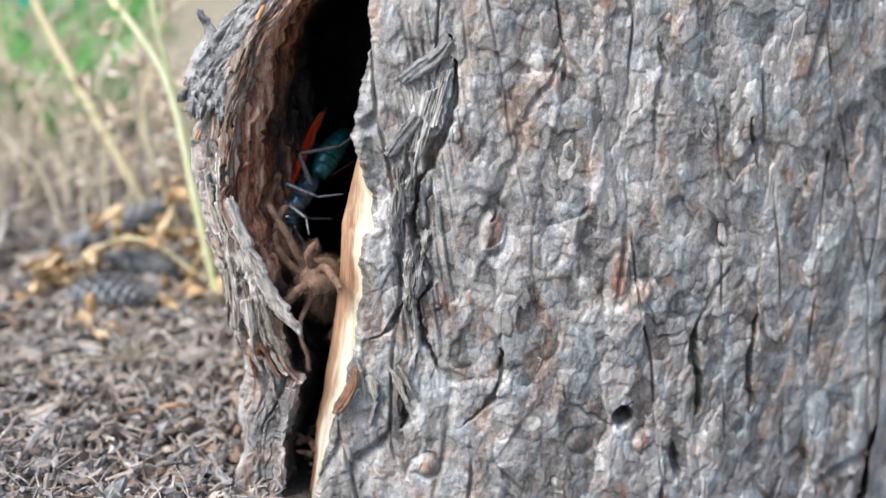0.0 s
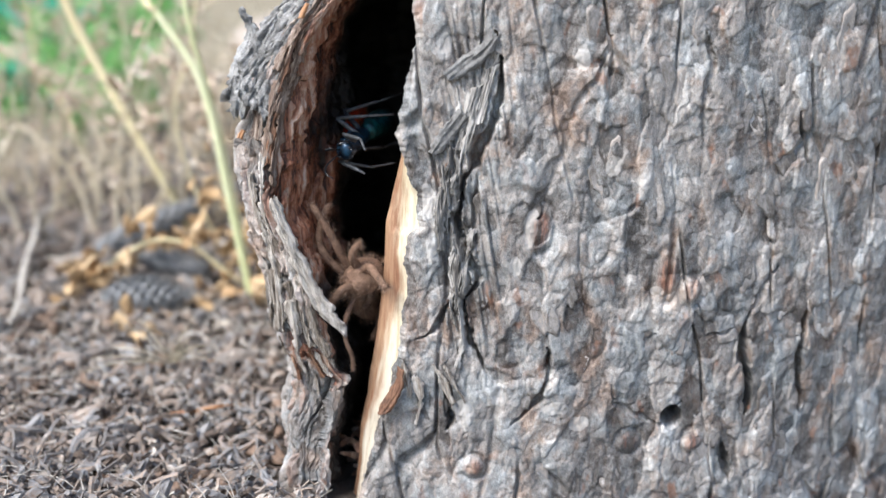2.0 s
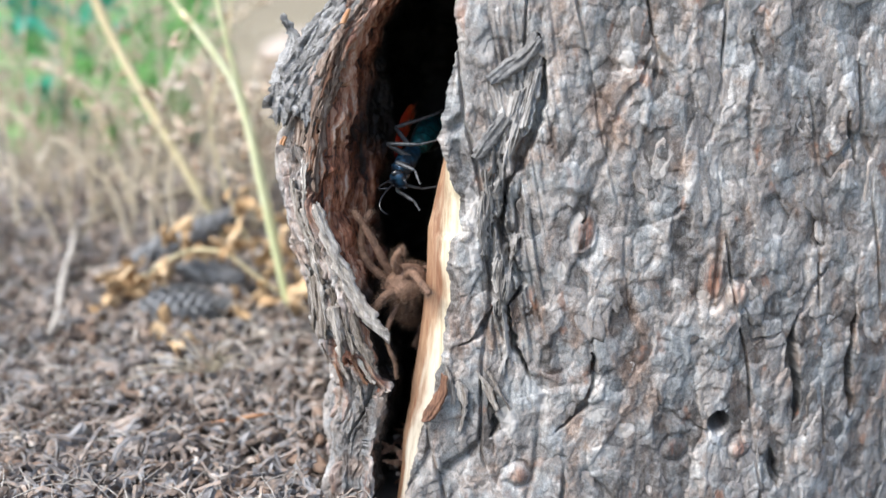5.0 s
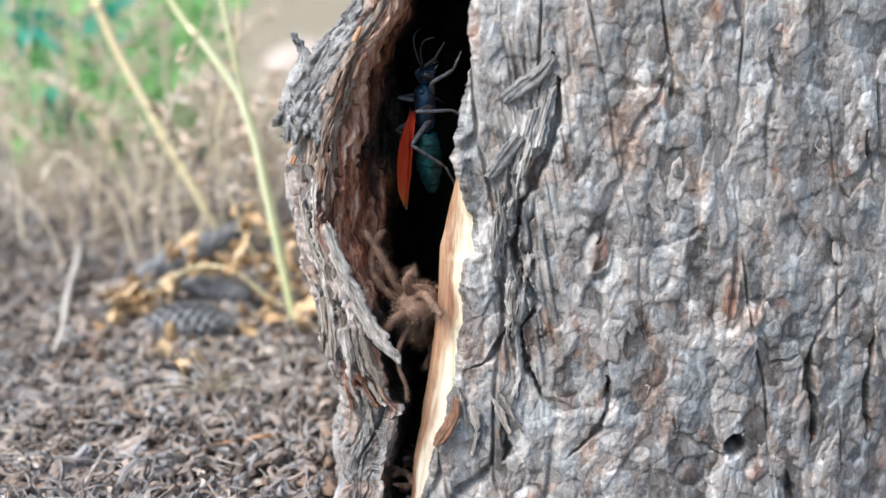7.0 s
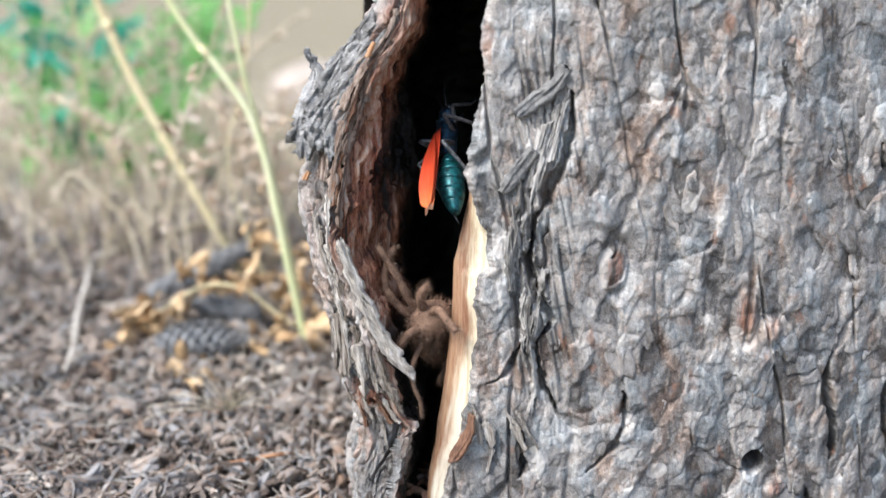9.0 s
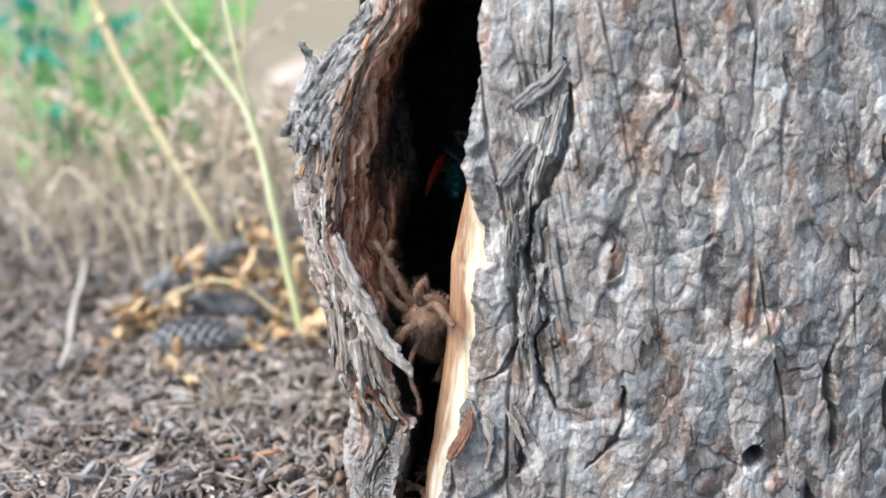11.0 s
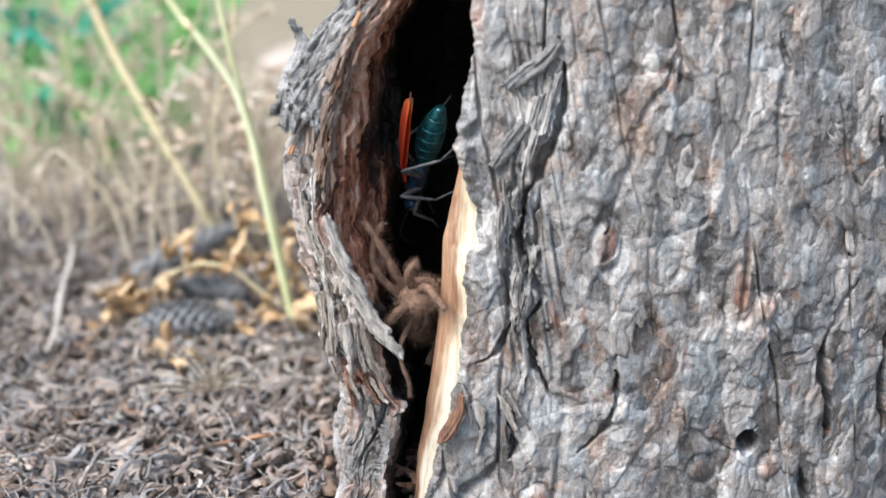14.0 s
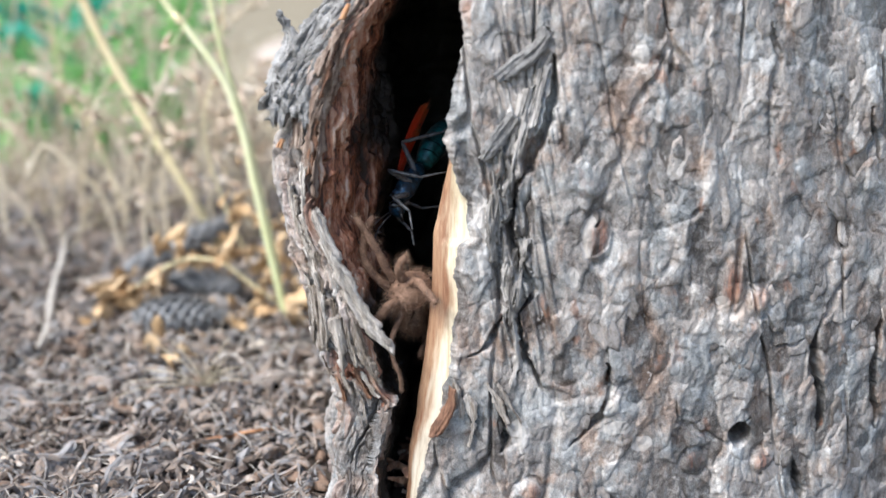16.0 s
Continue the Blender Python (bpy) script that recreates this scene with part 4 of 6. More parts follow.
TEAL_LEAF = surface("blue_green_leaf", [(0.2, (0.03, 0.33, 0.25)), (0.6, (0.08, 0.58, 0.46)), (0.9, (0.2, 0.7, 0.58))], 20, 200, (1, 1, 1), 0.5, 0.3, 0.0006)

for leaf in (GREEN_LEAF, TEAL_LEAF):
    t = leaf.node_tree
    b, out = t.nodes["Principled BSDF"], t.nodes["Material Output"]
    glow = t.nodes.new("ShaderNodeBsdfTranslucent")
    t.links.new(b.inputs["Base Color"].links[0].from_socket, glow.inputs["Color"])
    mix = t.nodes.new("ShaderNodeMixShader")
    mix.inputs[0].default_value = 0.45
    t.links.new(b.outputs[0], mix.inputs[1])
    t.links.new(glow.outputs[0], mix.inputs[2])
    t.links.new(mix.outputs[0], out.inputs["Surface"])

STONE = surface("pale_stone", [(0.2, (0.36, 0.30, 0.26)), (0.6, (0.52, 0.45, 0.40)), (0.9, (0.62, 0.57, 0.53))], 8, 90, (1, 1, 1), 0.9, 0.6, 0.01)


def gz(x, y):
    return float(ground_z(x, y))


def inside_trunk(x, y):
    return x > -0.052 + 0.12 * max(0, y - 0.2) and y > 0.0 or x > -0.030 and y > -0.012


def chip_mesh(seed, long, wide, thick):
    """Vertices and faces of a rough splinter of wood, along x."""
    r = random.Random(seed)
    verts, faces = [], []
    n = 5
    bow = r.uniform(-0.6, 0.6)
    for k in range(n):
        f = k / (n - 1)
        w = wide * (0.35 + 0.65 * math.sin(math.pi * (0.12 + 0.76 * f)) * r.uniform(0.8, 1.15))
        x = (f - 0.5) * long
        z = bow * long * (f - 0.5) ** 2
        for sy, sz in ((-1, -0.6), (-0.8, 0.7), (0.1, 1.1), (0.9, 0.6), (1, -0.5)):
            verts.append(Vector((x + r.uniform(-0.09, 0.09) * long, sy * w / 2 * r.uniform(0.6, 1.25), z + sz * thick / 2 * r.uniform(0.4, 1.3))))
    for k in range(n - 1):
        for s in range(5):
            a, b = k * 5 + s, k * 5 + (s + 1) % 5
            faces.append((a, b, b + 5, a + 5))
    faces.append((4, 3, 2, 1, 0))
    faces.append(tuple(20 + s for s in range(5)))
    return verts, faces


def build_litter():
    r = random.Random(21)
    heap = Heap()
    chips = [chip_mesh(k, 1.0, 0.40, 0.28) for k in range(16)]
    made = 0
    while made < 14000:
        d = r.random() ** 1.35
        y = -0.03 + 0.95 * d
        x = -0.02 - (0.24 + 0.75 * max(0, y)) * r.random()
        if inside_trunk(x, y):
            continue
        made += 1
        grow = 1 + 1.3 * max(0, y - 0.12)
        z = gz(x, y) + r.uniform(-0.002, 0.0065) * grow
        kind = r.random()
        m = Matrix.Translation((x, y, z)) @ Euler((r.gauss(0, 0.45), r.gauss(0, 0.45), r.uniform(0, 6.28))).to_matrix().to_4x4()
        if kind < 0.46:
            rad = r.uniform(0.0028, 0.0080) * grow
            sweep = r.uniform(1.2, 4.0)
            thick = r.uniform(0.0006, 0.0016) * grow
            path = [m @ Vector((rad * (1 + 0.12 * j) * math.cos(sweep * j / 6), rad * (1 + 0.05 * j) * math.sin(sweep * j / 6), 0.0006 * j * r.uniform(-1, 1.6))) for j in range(7)]
            heap.tube(path, [thick * (0.5 + 0.5 * math.sin(math.pi * (0.15 + 0.7 * j / 6))) for j in range(7)], 4, r.uniform(0.3, 0.9))
        elif kind < 0.91:
            v, f = chips[r.randrange(16)]
            size = r.choice((0.004, 0.006, 0.008, 0.011, 0.015)) * grow * r.uniform(0.8, 1.2)
            heap.add([m @ (p * size) for p in v], f)
        else:
            long = r.uniform(0.008, 0.022) * grow
            path = [m @ Vector(((j / 4 - 0.5) * long, 0.1 * long * math.sin(j + kind * 50), 0.0005 * j)) for j in range(5)]
            heap.tube(path, [0.0005 * grow] * 5, 4)
    tagged(heap.make("bark_mulch", MULCH, smooth_faces=False), "loose layer of shredded grey-brown bark and fibres", "mulch", kind="stuff")
    # larger chips that can be told apart
    shapes = []
    for k in range(8):
        v, f = chip_mesh(100 + k, 1.0, 0.45, 0.34)
        me = bpy.data.meshes.new("wood_chip")
        me.from_pydata(v, [], f)
        me.materials.append(CHIP)
        me.shade_smooth()
        shapes.append(me)
    spots = [(-0.126, 0.047, 0.022, 20), (-0.089, 0.123, 0.022, 15), (-0.1245, 0.0726, 0.012, 80), (-0.150, 0.090, 0.014, -30), (-0.110, 0.100, 0.013, 40)]
    while len(spots) < 240:
        x, y = r.uniform(-0.23, -0.045), r.uniform(0.0, 0.20)
        if not inside_trunk(x - 0.004, y):
            spots.append((x, y, r.uniform(0.005, 0.015), r.uniform(0, 180)))
    for k, (x, y, size, turn) in enumerate(spots):
        ob = tagged(new("wood_chip", shapes[k % 8]), "weathered wood chip lying on the mulch", "wood chip", "wood chips on the ground")
        ob.matrix_basis = pose(x, y, gz(x, y) + 0.0035, r.uniform(-15, 15), r.uniform(-15, 15), turn) @ Matrix.Diagonal((size, size, size, 1))
    for k, (x, y, size, turn) in enumerate([(-0.128, 0.040, 0.024, 25), (-0.088, 0.121, 0.021, 12), (-0.108, 0.026, 0.016, 70), (-0.172, 0.118, 0.018, -20), (-0.160, 0.036, 0.018, 5), (-0.200, 0.090, 0.019, 40)]):
        v, f = chip_mesh(160 + k, 1.0, 0.55, 0.42)
        me = bpy.data.meshes.new("bark_piece")
        me.from_pydata(v, [], f)
        me.materials.append(CHIP)
        ob = tagged(new("bark_piece", me), "large weathered piece of bark lying on the mulch", "bark piece", "large bark pieces")
        ob.matrix_basis = pose(x, y, gz(x, y) + 0.004, r.uniform(-12, 12), r.uniform(-10, 10), turn) @ Matrix.Diagonal((size, size, size, 1))
    pale = bpy.data.meshes.new("pale_chip")
    v, f = chip_mesh(140, 1.0, 0.8, 0.5)
    pale.from_pydata(v, [], f)
    pale.materials.append(PALE_CHIP)
    for x, y, size, turn in [(-0.1472, 0.0607, 0.0085, 10), (-0.1783, 0.065, 0.0070, 30), (-0.185, 0.045, 0.007, 100), (-0.160, 0.105, 0.006, 60), (-0.105, 0.160, 0.008, 15)]:
        ob = tagged(new("pale_chip", pale), "small bleached chip lying on the mulch", "wood chip", "bleached chips")
        ob.matrix_basis = pose(x, y, gz(x, y) + 0.004, 8, -10, turn) @ Matrix.Diagonal((size, size, size, 1))


def build_fibres():
    """Pale threads of bast and dry grass strewn over the mulch."""
    r = random.Random(64)
    heap = Heap()
    for k in range(520):
        y = -0.02 + 0.34 * r.random() ** 1.2
        x = -0.03 - (0.22 + 0.5 * max(0, y)) * r.random()
        if inside_trunk(x, y):
            continue
        long, a, bow = r.uniform(0.010, 0.034), r.uniform(0, 6.28), r.uniform(-0.9, 0.9)
        up = r.uniform(0.003, 0.010)
        path = []
        for j in range(6):
            f = j / 5 - 0.5
            b = a + bow * f
            px, py = x + long * f * math.cos(b), y + long * f * math.sin(b)
            path.append(Vector((px, py, gz(px, py) + up + 0.006 * r.random() * (j == 5) + 0.002 * math.sin(3 * f + k))))
        w = r.uniform(0.00018, 0.00036) * (1 + 1.5 * max(0, y))
        heap.tube(path, [w, w, w, w * 0.9, w * 0.8, w * 0.4], 4)
    tagged(heap.make("plant_fibres", TWIG), "fine pale threads of bast strewn on the mulch", "fibres", kind="stuff")


def lift(pts, h=0.003):
    return [Vector((x, y, gz(x, y) + h)) for x, y in pts]


def build_twigs():
    v, f = tube(lift([(-0.1040, 0.0610), (-0.0960, 0.0640), (-0.0860, 0.0675), (-0.0740, 0.0720)], 0.0055), [0.0008, 0.0010, 0.0009, 0.0006], 6)
    tagged(mesh_object("pine_needle", v, f, RED_TWIG), "reddish brown needle lying on the mulch", "pine needle")
    a, b = Vector((-0.222, 0.160, 0.022)), Vector((-0.262, 0.290, 0.058))
    path = [a.lerp(b, k / 7) + Vector((0.0008 * math.sin(k * 1.3), 0, 0.0006 * math.cos(k * 2.0))) for k in range(8)]
    stick = tagged(new("stick"), "pale bleached stick leaning on the mulch", "stick")
    v, f = tube(path, [0.0024, 0.0023, 0.0021, 0.0023, 0.0021, 0.0020, 0.0018, 0.0014], 7)
    mesh_object("shaft", v, f, TWIG, stick)
    v, f = tube([b, b + Vector((0.004, 0.004, 0.006)), b + Vector((0.010, 0.006, 0.009))], [0.0013, 0.0010, 0.0005], 6)
    mesh_object("side_twig", v, f, TWIG, stick)
    r = random.Random(33)
    for k in range(9):
        x, y = r.uniform(-0.34, -0.12), r.uniform(0.16, 0.36)
        t, l = r.uniform(0, 3.1), r.uniform(0.02, 0.05)
        v, f = tube(lift([(x + l * (j / 4 - 0.5) * math.cos(t), y + l * (j / 4 - 0.5) * math.sin(t)) for j in range(5)], 0.006), [0.0012, 0.0014, 0.0012, 0.0011, 0.0007], 6)
        tagged(mesh_object("twig", v, f, TWIG), "short dry grey twig lying on the mulch", "twig", "twigs on the ground")
    # tuft of dry seedling grass
    tuft = tagged(new("grass_tuft"), "small tuft of dry bleached grass blades", "grass tuft")
    base = Vector((-0.1162, 0.1024, gz(-0.1162, 0.1024) + 0.009))
    for k in range(17):
        a = 0.3 + 2.7 * k / 16
        l = r.uniform(0.024, 0.046)
        d = Vector((math.cos(a), r.uniform(-0.5, 0.3), 0.25 + 0.9 * math.sin(a))).normalized()
        path = [base + d * l * j / 4 + Vector((0, 0, -0.3 * l * (j / 4) ** 2)) for j in range(5)]
        v, f = tube(path, [0.00028, 0.00028, 0.00024, 0.0002, 0.0001], 4)
        mesh_object("blade", v, f, STRAW, tuft)


def scale_mesh():
    """One pine cone scale, along x, with a raised boss at the end."""
    verts, faces = [], []
    rows = [(0.0, 0.15, 0.05), (0.4, 0.42, 0.10), (0.8, 0.55, 0.20), (1.0, 0.35, 0.28), (1.06, 0.12, 0.16)]
    for x, w, h in rows:
        for y, z in ((-w, 0), (-0.5 * w, h), (0.5 * w, h), (w, 0), (0, -0.06)):
            verts.append((x, y, z))
    for k in range(4):
        for s in range(5):
            a, b = k * 5 + s, k * 5 + (s + 1) % 5
            faces.append((a, b, b + 5, a + 5))
    faces.append((20, 21, 22, 23, 24))
    me = bpy.data.meshes.new("cone_scale")
    me.from_pydata(verts, [], faces)
    me.materials.append(CONE)
    me.shade_smooth()
    return me


def build_cones():
    me = scale_mesh()
    cone = tagged(new("pine_cone"), "old grey pine cone half sunk in mulch", "pine cone", "pine cones on the ground")
    prof = lambda f: 0.0045 + 0.0115 * math.sin(math.pi * min(1, 0.12 + 0.80 * f)) ** 0.8
    v, f = tube([(0, 0, 0.055 * k / 8) for k in range(9)], [prof(k / 8) * 0.75 for k in range(9)], 12)
    mesh_object("core", v, f, CONE, cone)
    for k in range(120):
        f = k / 84
        a = k * 2.39996
        ob = new("cone_scale", me)
        ob.parent = cone
        p = prof(f)
        s = 0.0035 + 0.0050 * math.sin(math.pi * (0.15 + 0.8 * f))
        ob.matrix_basis = Matrix.Translation((0, 0, 0.055 * f + 0.002)) @ Matrix.Rotation(a, 4, "Z") @ Matrix.Translation((p * 0.55, 0, 0)) @ Matrix.Rotation(radians(-20 - 45 * f), 4, "Y") @ Matrix.Diagonal((s * 1.05, s, s * 0.55, 1))
    for k, (base, tip, wide) in enumerate([((-0.178, 0.186, 0.031), (-0.134, 0.176, 0.036), 0.80), ((-0.212, 0.262, 0.043), (-0.156, 0.292, 0.067), 0.62), ((-0.128, 0.220, 0.040), (-0.168, 0.226, 0.046), 0.55)]):
        base, tip = Vector(base), Vector(tip)
        m = Matrix.Translation(base) @ (tip - base).to_track_quat("Z", "Y").to_matrix().to_4x4()
        ob = copy_thing(cone, m) if k else cone
        ob.matrix_basis = m @ Matrix.Diagonal((wide, wide, (tip - base).length / 0.055, 1))


def leaf_mesh(name, material, seed, curl=1.0):
    """A crumpled lance-shaped leaf along x, one unit long, with a little thickness."""
    r = random.Random(seed)
    verts, faces = [], []
    n = 7
    ph = r.uniform(0, 6)
    for layer in (0.012, -0.012):
        for k in range(n):
            f = k / (n - 1)
            w = 0.26 * math.sin(math.pi * min(1, f * 0.92 + 0.05)) ** 0.8
            lift_ = curl * (0.22 * math.sin(2.2 * f + ph) + 0.08 * math.sin(7 * f + ph))
            for s in (-1, 0, 1):
                verts.append((f, s * w * (1 + 0.15 * math.sin(5 * f + s + ph)), lift_ + curl * 0.16 * abs(s) * math.sin(3 * f + ph + s) + layer))
    for k in range(n - 1):
        for s in range(2):
            a = k * 3 + s
            faces.append((a, a + 3, a + 4, a + 1))
            b = 3 * n + a
            faces.append((b, b + 1, b + 4, b + 3))
        faces.append((k * 3, 3 * n + k * 3, 3 * n + k * 3 + 3, k * 3 + 3))
        faces.append((k * 3 + 2, k * 3 + 5, 3 * n + k * 3 + 5, 3 * n + k * 3 + 2))
    me = bpy.data.meshes.new(name)
    me.from_pydata(verts, [], faces)
    me.materials.append(material)
    me.shade_smooth()
    return me


def build_withered_weed():
    r = random.Random(44)
    weed = tagged(new("withered_weed"), "arching dry weed with crumpled orange-brown leaves", "dry weed")
    arc = [(-0.2101, 0.205, 0.0200), (-0.1997, 0.208, 0.0330), (-0.1871, 0.21, 0.0434), (-0.1697, 0.21, 0.0550), (-0.1544, 0.21, 0.0606), (-0.1358, 0.21, 0.0582), (-0.1207, 0.21, 0.0465), (-0.1040, 0.21, 0.0340)]
    arc = [Vector(p) for p in spline(np.array(arc), 24)]
    v, f = tube(arc, [0.0011 - 0.0003 * k / 23 for k in range(24)], 6)
    mesh_object("stem", v, f, STRAW_STEM, weed)
    shapes = [leaf_mesh("withered_leaf", ORANGE_LEAF, k, 1.4) for k in range(6)]
    # leaves along the arch and in heaps at its feet
    places = [(arc[r.randrange(24)], 0.010) for _ in range(18)]
    for cx, cy, cz, sx, sz, n in [(-0.198, 0.202, 0.034, 0.008, 0.010, 16), (-0.184, 0.205, 0.044, 0.008, 0.008, 16), (-0.166, 0.222, 0.062, 0.010, 0.008, 12), (-0.132, 0.196, 0.022, 0.009, 0.008, 18), (-0.156, 0.175, 0.022, 0.007, 0.004, 8), (-0.106, 0.222, 0.058, 0.012, 0.020, 20), (-0.146, 0.226, 0.064, 0.010, 0.008, 10), (-0.092, 0.200, 0.034, 0.012, 0.014, 26), (-0.120, 0.238, 0.080, 0.014, 0.016, 12), (-0.140, 0.150, 0.022, 0.010, 0.003, 6)]:
        for _ in range(n):
            places.append((Vector((r.gauss(cx, sx * 0.7), r.gauss(cy, 0.012), max(gz(cx, cy) + 0.003, r.gauss(cz, sz * 0.7)))), r.uniform(0.008, 0.016)))
    for k, (p, size) in enumerate(places):
        ob = new("withered_leaf", shapes[k % 6])
        ob.parent = weed
        ob.matrix_basis = Matrix.Translation(p) @ Euler((r.uniform(0, 6), r.uniform(-1, 1.4), r.uniform(0, 6))).to_matrix().to_4x4() @ Matrix.Diagonal((size, size, size, 1))


def stem_thing(name, label, material, points, r0, r1, joints=()):
    thing = tagged(new(name), label, "grass")
    path = [Vector(p) for p in spline(np.array(points), 30)]
    v, f = tube(path, [r0 + (r1 - r0) * k / 29 for k in range(30)], 8)
    mesh_object("stalk", v, f, material, thing)
    for j in joints:
        k = int(j * 29)
        d = (path[k + 1] - path[k]).normalized()
        rr = r0 + (r1 - r0) * j
        v, f = tube([path[k] - d * 0.004, path[k] - d * 0.0015, path[k], path[k] + d * 0.0015, path[k] + d * 0.004], [rr, rr * 1.12, rr * 1.2, rr * 1.12, rr], 8)
        mesh_object("joint", v, f, STRAW_STEM, thing)
    return thing


def build_stems():
    g = "tall pale green grass stem rising beside the trunk"
    stem_thing("tall_grass", g, GREEN_STEM, [(-0.0960, 0.2, 0.0130), (-0.0993, 0.2, 0.0373), (-0.1057, 0.2, 0.0715), (-0.1118, 0.2, 0.1065), (-0.1162, 0.2, 0.1314), (-0.1233, 0.2, 0.1560), (-0.1317, 0.2, 0.1713), (-0.1445, 0.2, 0.1894), (-0.1565, 0.2, 0.2045), (-0.1900, 0.2, 0.2600)], 0.0024, 0.0021, (0.85,))
    stem_thing("tall_grass", g, GREEN_STEM, [(-0.1000, 0.215, 0.0150), (-0.1049, 0.215, 0.0554), (-0.1105, 0.215, 0.0884), (-0.1141, 0.215, 0.1079), (-0.1176, 0.215, 0.1271), (-0.1229, 0.215, 0.1493), (-0.1287, 0.215, 0.1712), (-0.1336, 0.215, 0.1958), (-0.1420, 0.215, 0.2500)], 0.0015, 0.0015)
    stem_thing("dry_grass_plant", "thick straw-coloured dry stalk leaning over", STRAW_STEM, [(-0.1600, 0.3, 0.0450), (-0.1860, 0.3, 0.0962), (-0.1962, 0.3, 0.115), (-0.2292, 0.3, 0.181), (-0.2432, 0.3, 0.2167), (-0.2750, 0.3, 0.300)], 0.0030, 0.0034, (0.8,))
    stem_thing("dry_grass_plant", "thin grey-green dry stalk", STRAW_STEM, [(-0.2400, 0.35, 0.0500), (-0.2613, 0.35, 0.1228), (-0.2796, 0.35, 0.1507), (-0.2858, 0.35, 0.1975), (-0.2900, 0.35, 0.3000)], 0.0008, 0.0010)
    stem_thing("dry_grass_plant", "thin straw-coloured dry stalk leaning over", STRAW_STEM, [(-0.1250, 0.26, 0.0300), (-0.1480, 0.26, 0.0900), (-0.1560, 0.26, 0.1350), (-0.1430, 0.26, 0.1800), (-0.1350, 0.26, 0.2500)], 0.0008, 0.0008)
    # thin curved stalks of last year
    b = "thin curved straw-coloured stalk among dry weeds"
    stem_thing("dry_grass_plant", b, STRAW, [(-0.2893, 0.3, 0.0968), (-0.2758, 0.3, 0.1185), (-0.2614, 0.3, 0.1079), (-0.2436, 0.3, 0.0909), (-0.2352, 0.3, 0.0738), (-0.2277, 0.3, 0.0400)], 0.0012, 0.0014)
    stem_thing("dry_grass_plant", b, STRAW, [(-0.1896, 0.33, 0.1619), (-0.1868, 0.33, 0.1429), (-0.1803, 0.33, 0.1198), (-0.1767, 0.33, 0.0926), (-0.1734, 0.33, 0.0440)], 0.0010, 0.0013)
    stem_thing("dry_grass_plant", b, STRAW, [(-0.2700, 0.31, 0.0400), (-0.2417, 0.31, 0.0953), (-0.2267, 0.31, 0.0837), (-0.2095, 0.31, 0.0791), (-0.182, 0.31, 0.0866)], 0.0009, 0.0008)
    stem_thing("dry_grass_plant", b, STRAW, [(-0.1500, 0.28, 0.2600), (-0.1606, 0.28, 0.2243), (-0.168, 0.28, 0.2007), (-0.1791, 0.28, 0.1767), (-0.1901, 0.28, 0.1506), (-0.2030, 0.28, 0.0900), (-0.2060, 0.28, 0.0350)], 0.0008, 0.0012)
    stem_thing("dry_grass_plant", b, STRAW, [(-0.3000, 0.34, 0.0400), (-0.262, 0.34, 0.0615), (-0.2318, 0.34, 0.0836), (-0.2065, 0.34, 0.0995)], 0.0010, 0.0008)
    stem_thing("dry_grass_plant", b, STRAW, [(-0.3450, 0.36, 0.0400), (-0.321, 0.36, 0.0605), (-0.3172, 0.36, 0.0938), (-0.3238, 0.36, 0.1225), (-0.3393, 0.36, 0.1368)], 0.0013, 0.0010)


def dry_weed(seed, height):
    """A bushy dry weed: stems that fork, each with papery seed heads."""
    r = random.Random(seed)
    weed = tagged(new("dry_weed"), "bushy dry straw-coloured weed with papery seed heads", "dry weed", "dry weeds behind the trunk")
    seeds = Heap()
    for s in range(5):
        a = r.uniform(0, 6.28)
        lean = r.uniform(0.15, 0.7)
        tip = Vector((math.cos(a) * lean * height, math.sin(a) * lean * height, height * r.uniform(0.6, 1.0)))
        main = [tip * (j / 8) + Vector((0.05 * height * math.sin(0.7 * j + s), 0.05 * height * math.cos(j * 0.8), 0.22 * height * math.sin(math.pi * j / 8))) for j in range(9)]
        twigs = Heap()
        twigs.tube(main, [height * 0.009 * (1 - 0.6 * j / 8) for j in range(9)], 5)
        for b in range(4):
            k = r.randrange(3, 9)
            d = Vector((r.uniform(-1, 1), r.uniform(-1, 1), r.uniform(-0.5, 0.7))) * height * r.uniform(0.12, 0.3)
            side = [main[k] + d * (j / 4) + Vector((0, 0, -0.12 * height * (j / 4) ** 2)) for j in range(5)]
            twigs.tube(side, [height * 0.0050 * (1 - 0.6 * j / 4) for j in range(5)], 4)
            for q in range(1):
                p = side[r.randrange(2, 5)] + Vector((r.uniform(-1, 1), r.uniform(-1, 1), r.uniform(-1, 1))) * height * 0.02
                for petal in range(3):
                    e = Vector((r.uniform(-1, 1), r.uniform(-1, 1), r.uniform(-0.6, 1))).normalized() * height * r.uniform(0.05, 0.12)
                    seeds.tube([p, p + e * 0.5, p + e], [height * 0.004, height * 0.020, height * 0.003], 6, 0.5)
        tagged(twigs.make("stem", STRAW, weed), kind="stuff")
    tagged(seeds.make("seed_head", SEED, weed), kind="stuff")
    return weed


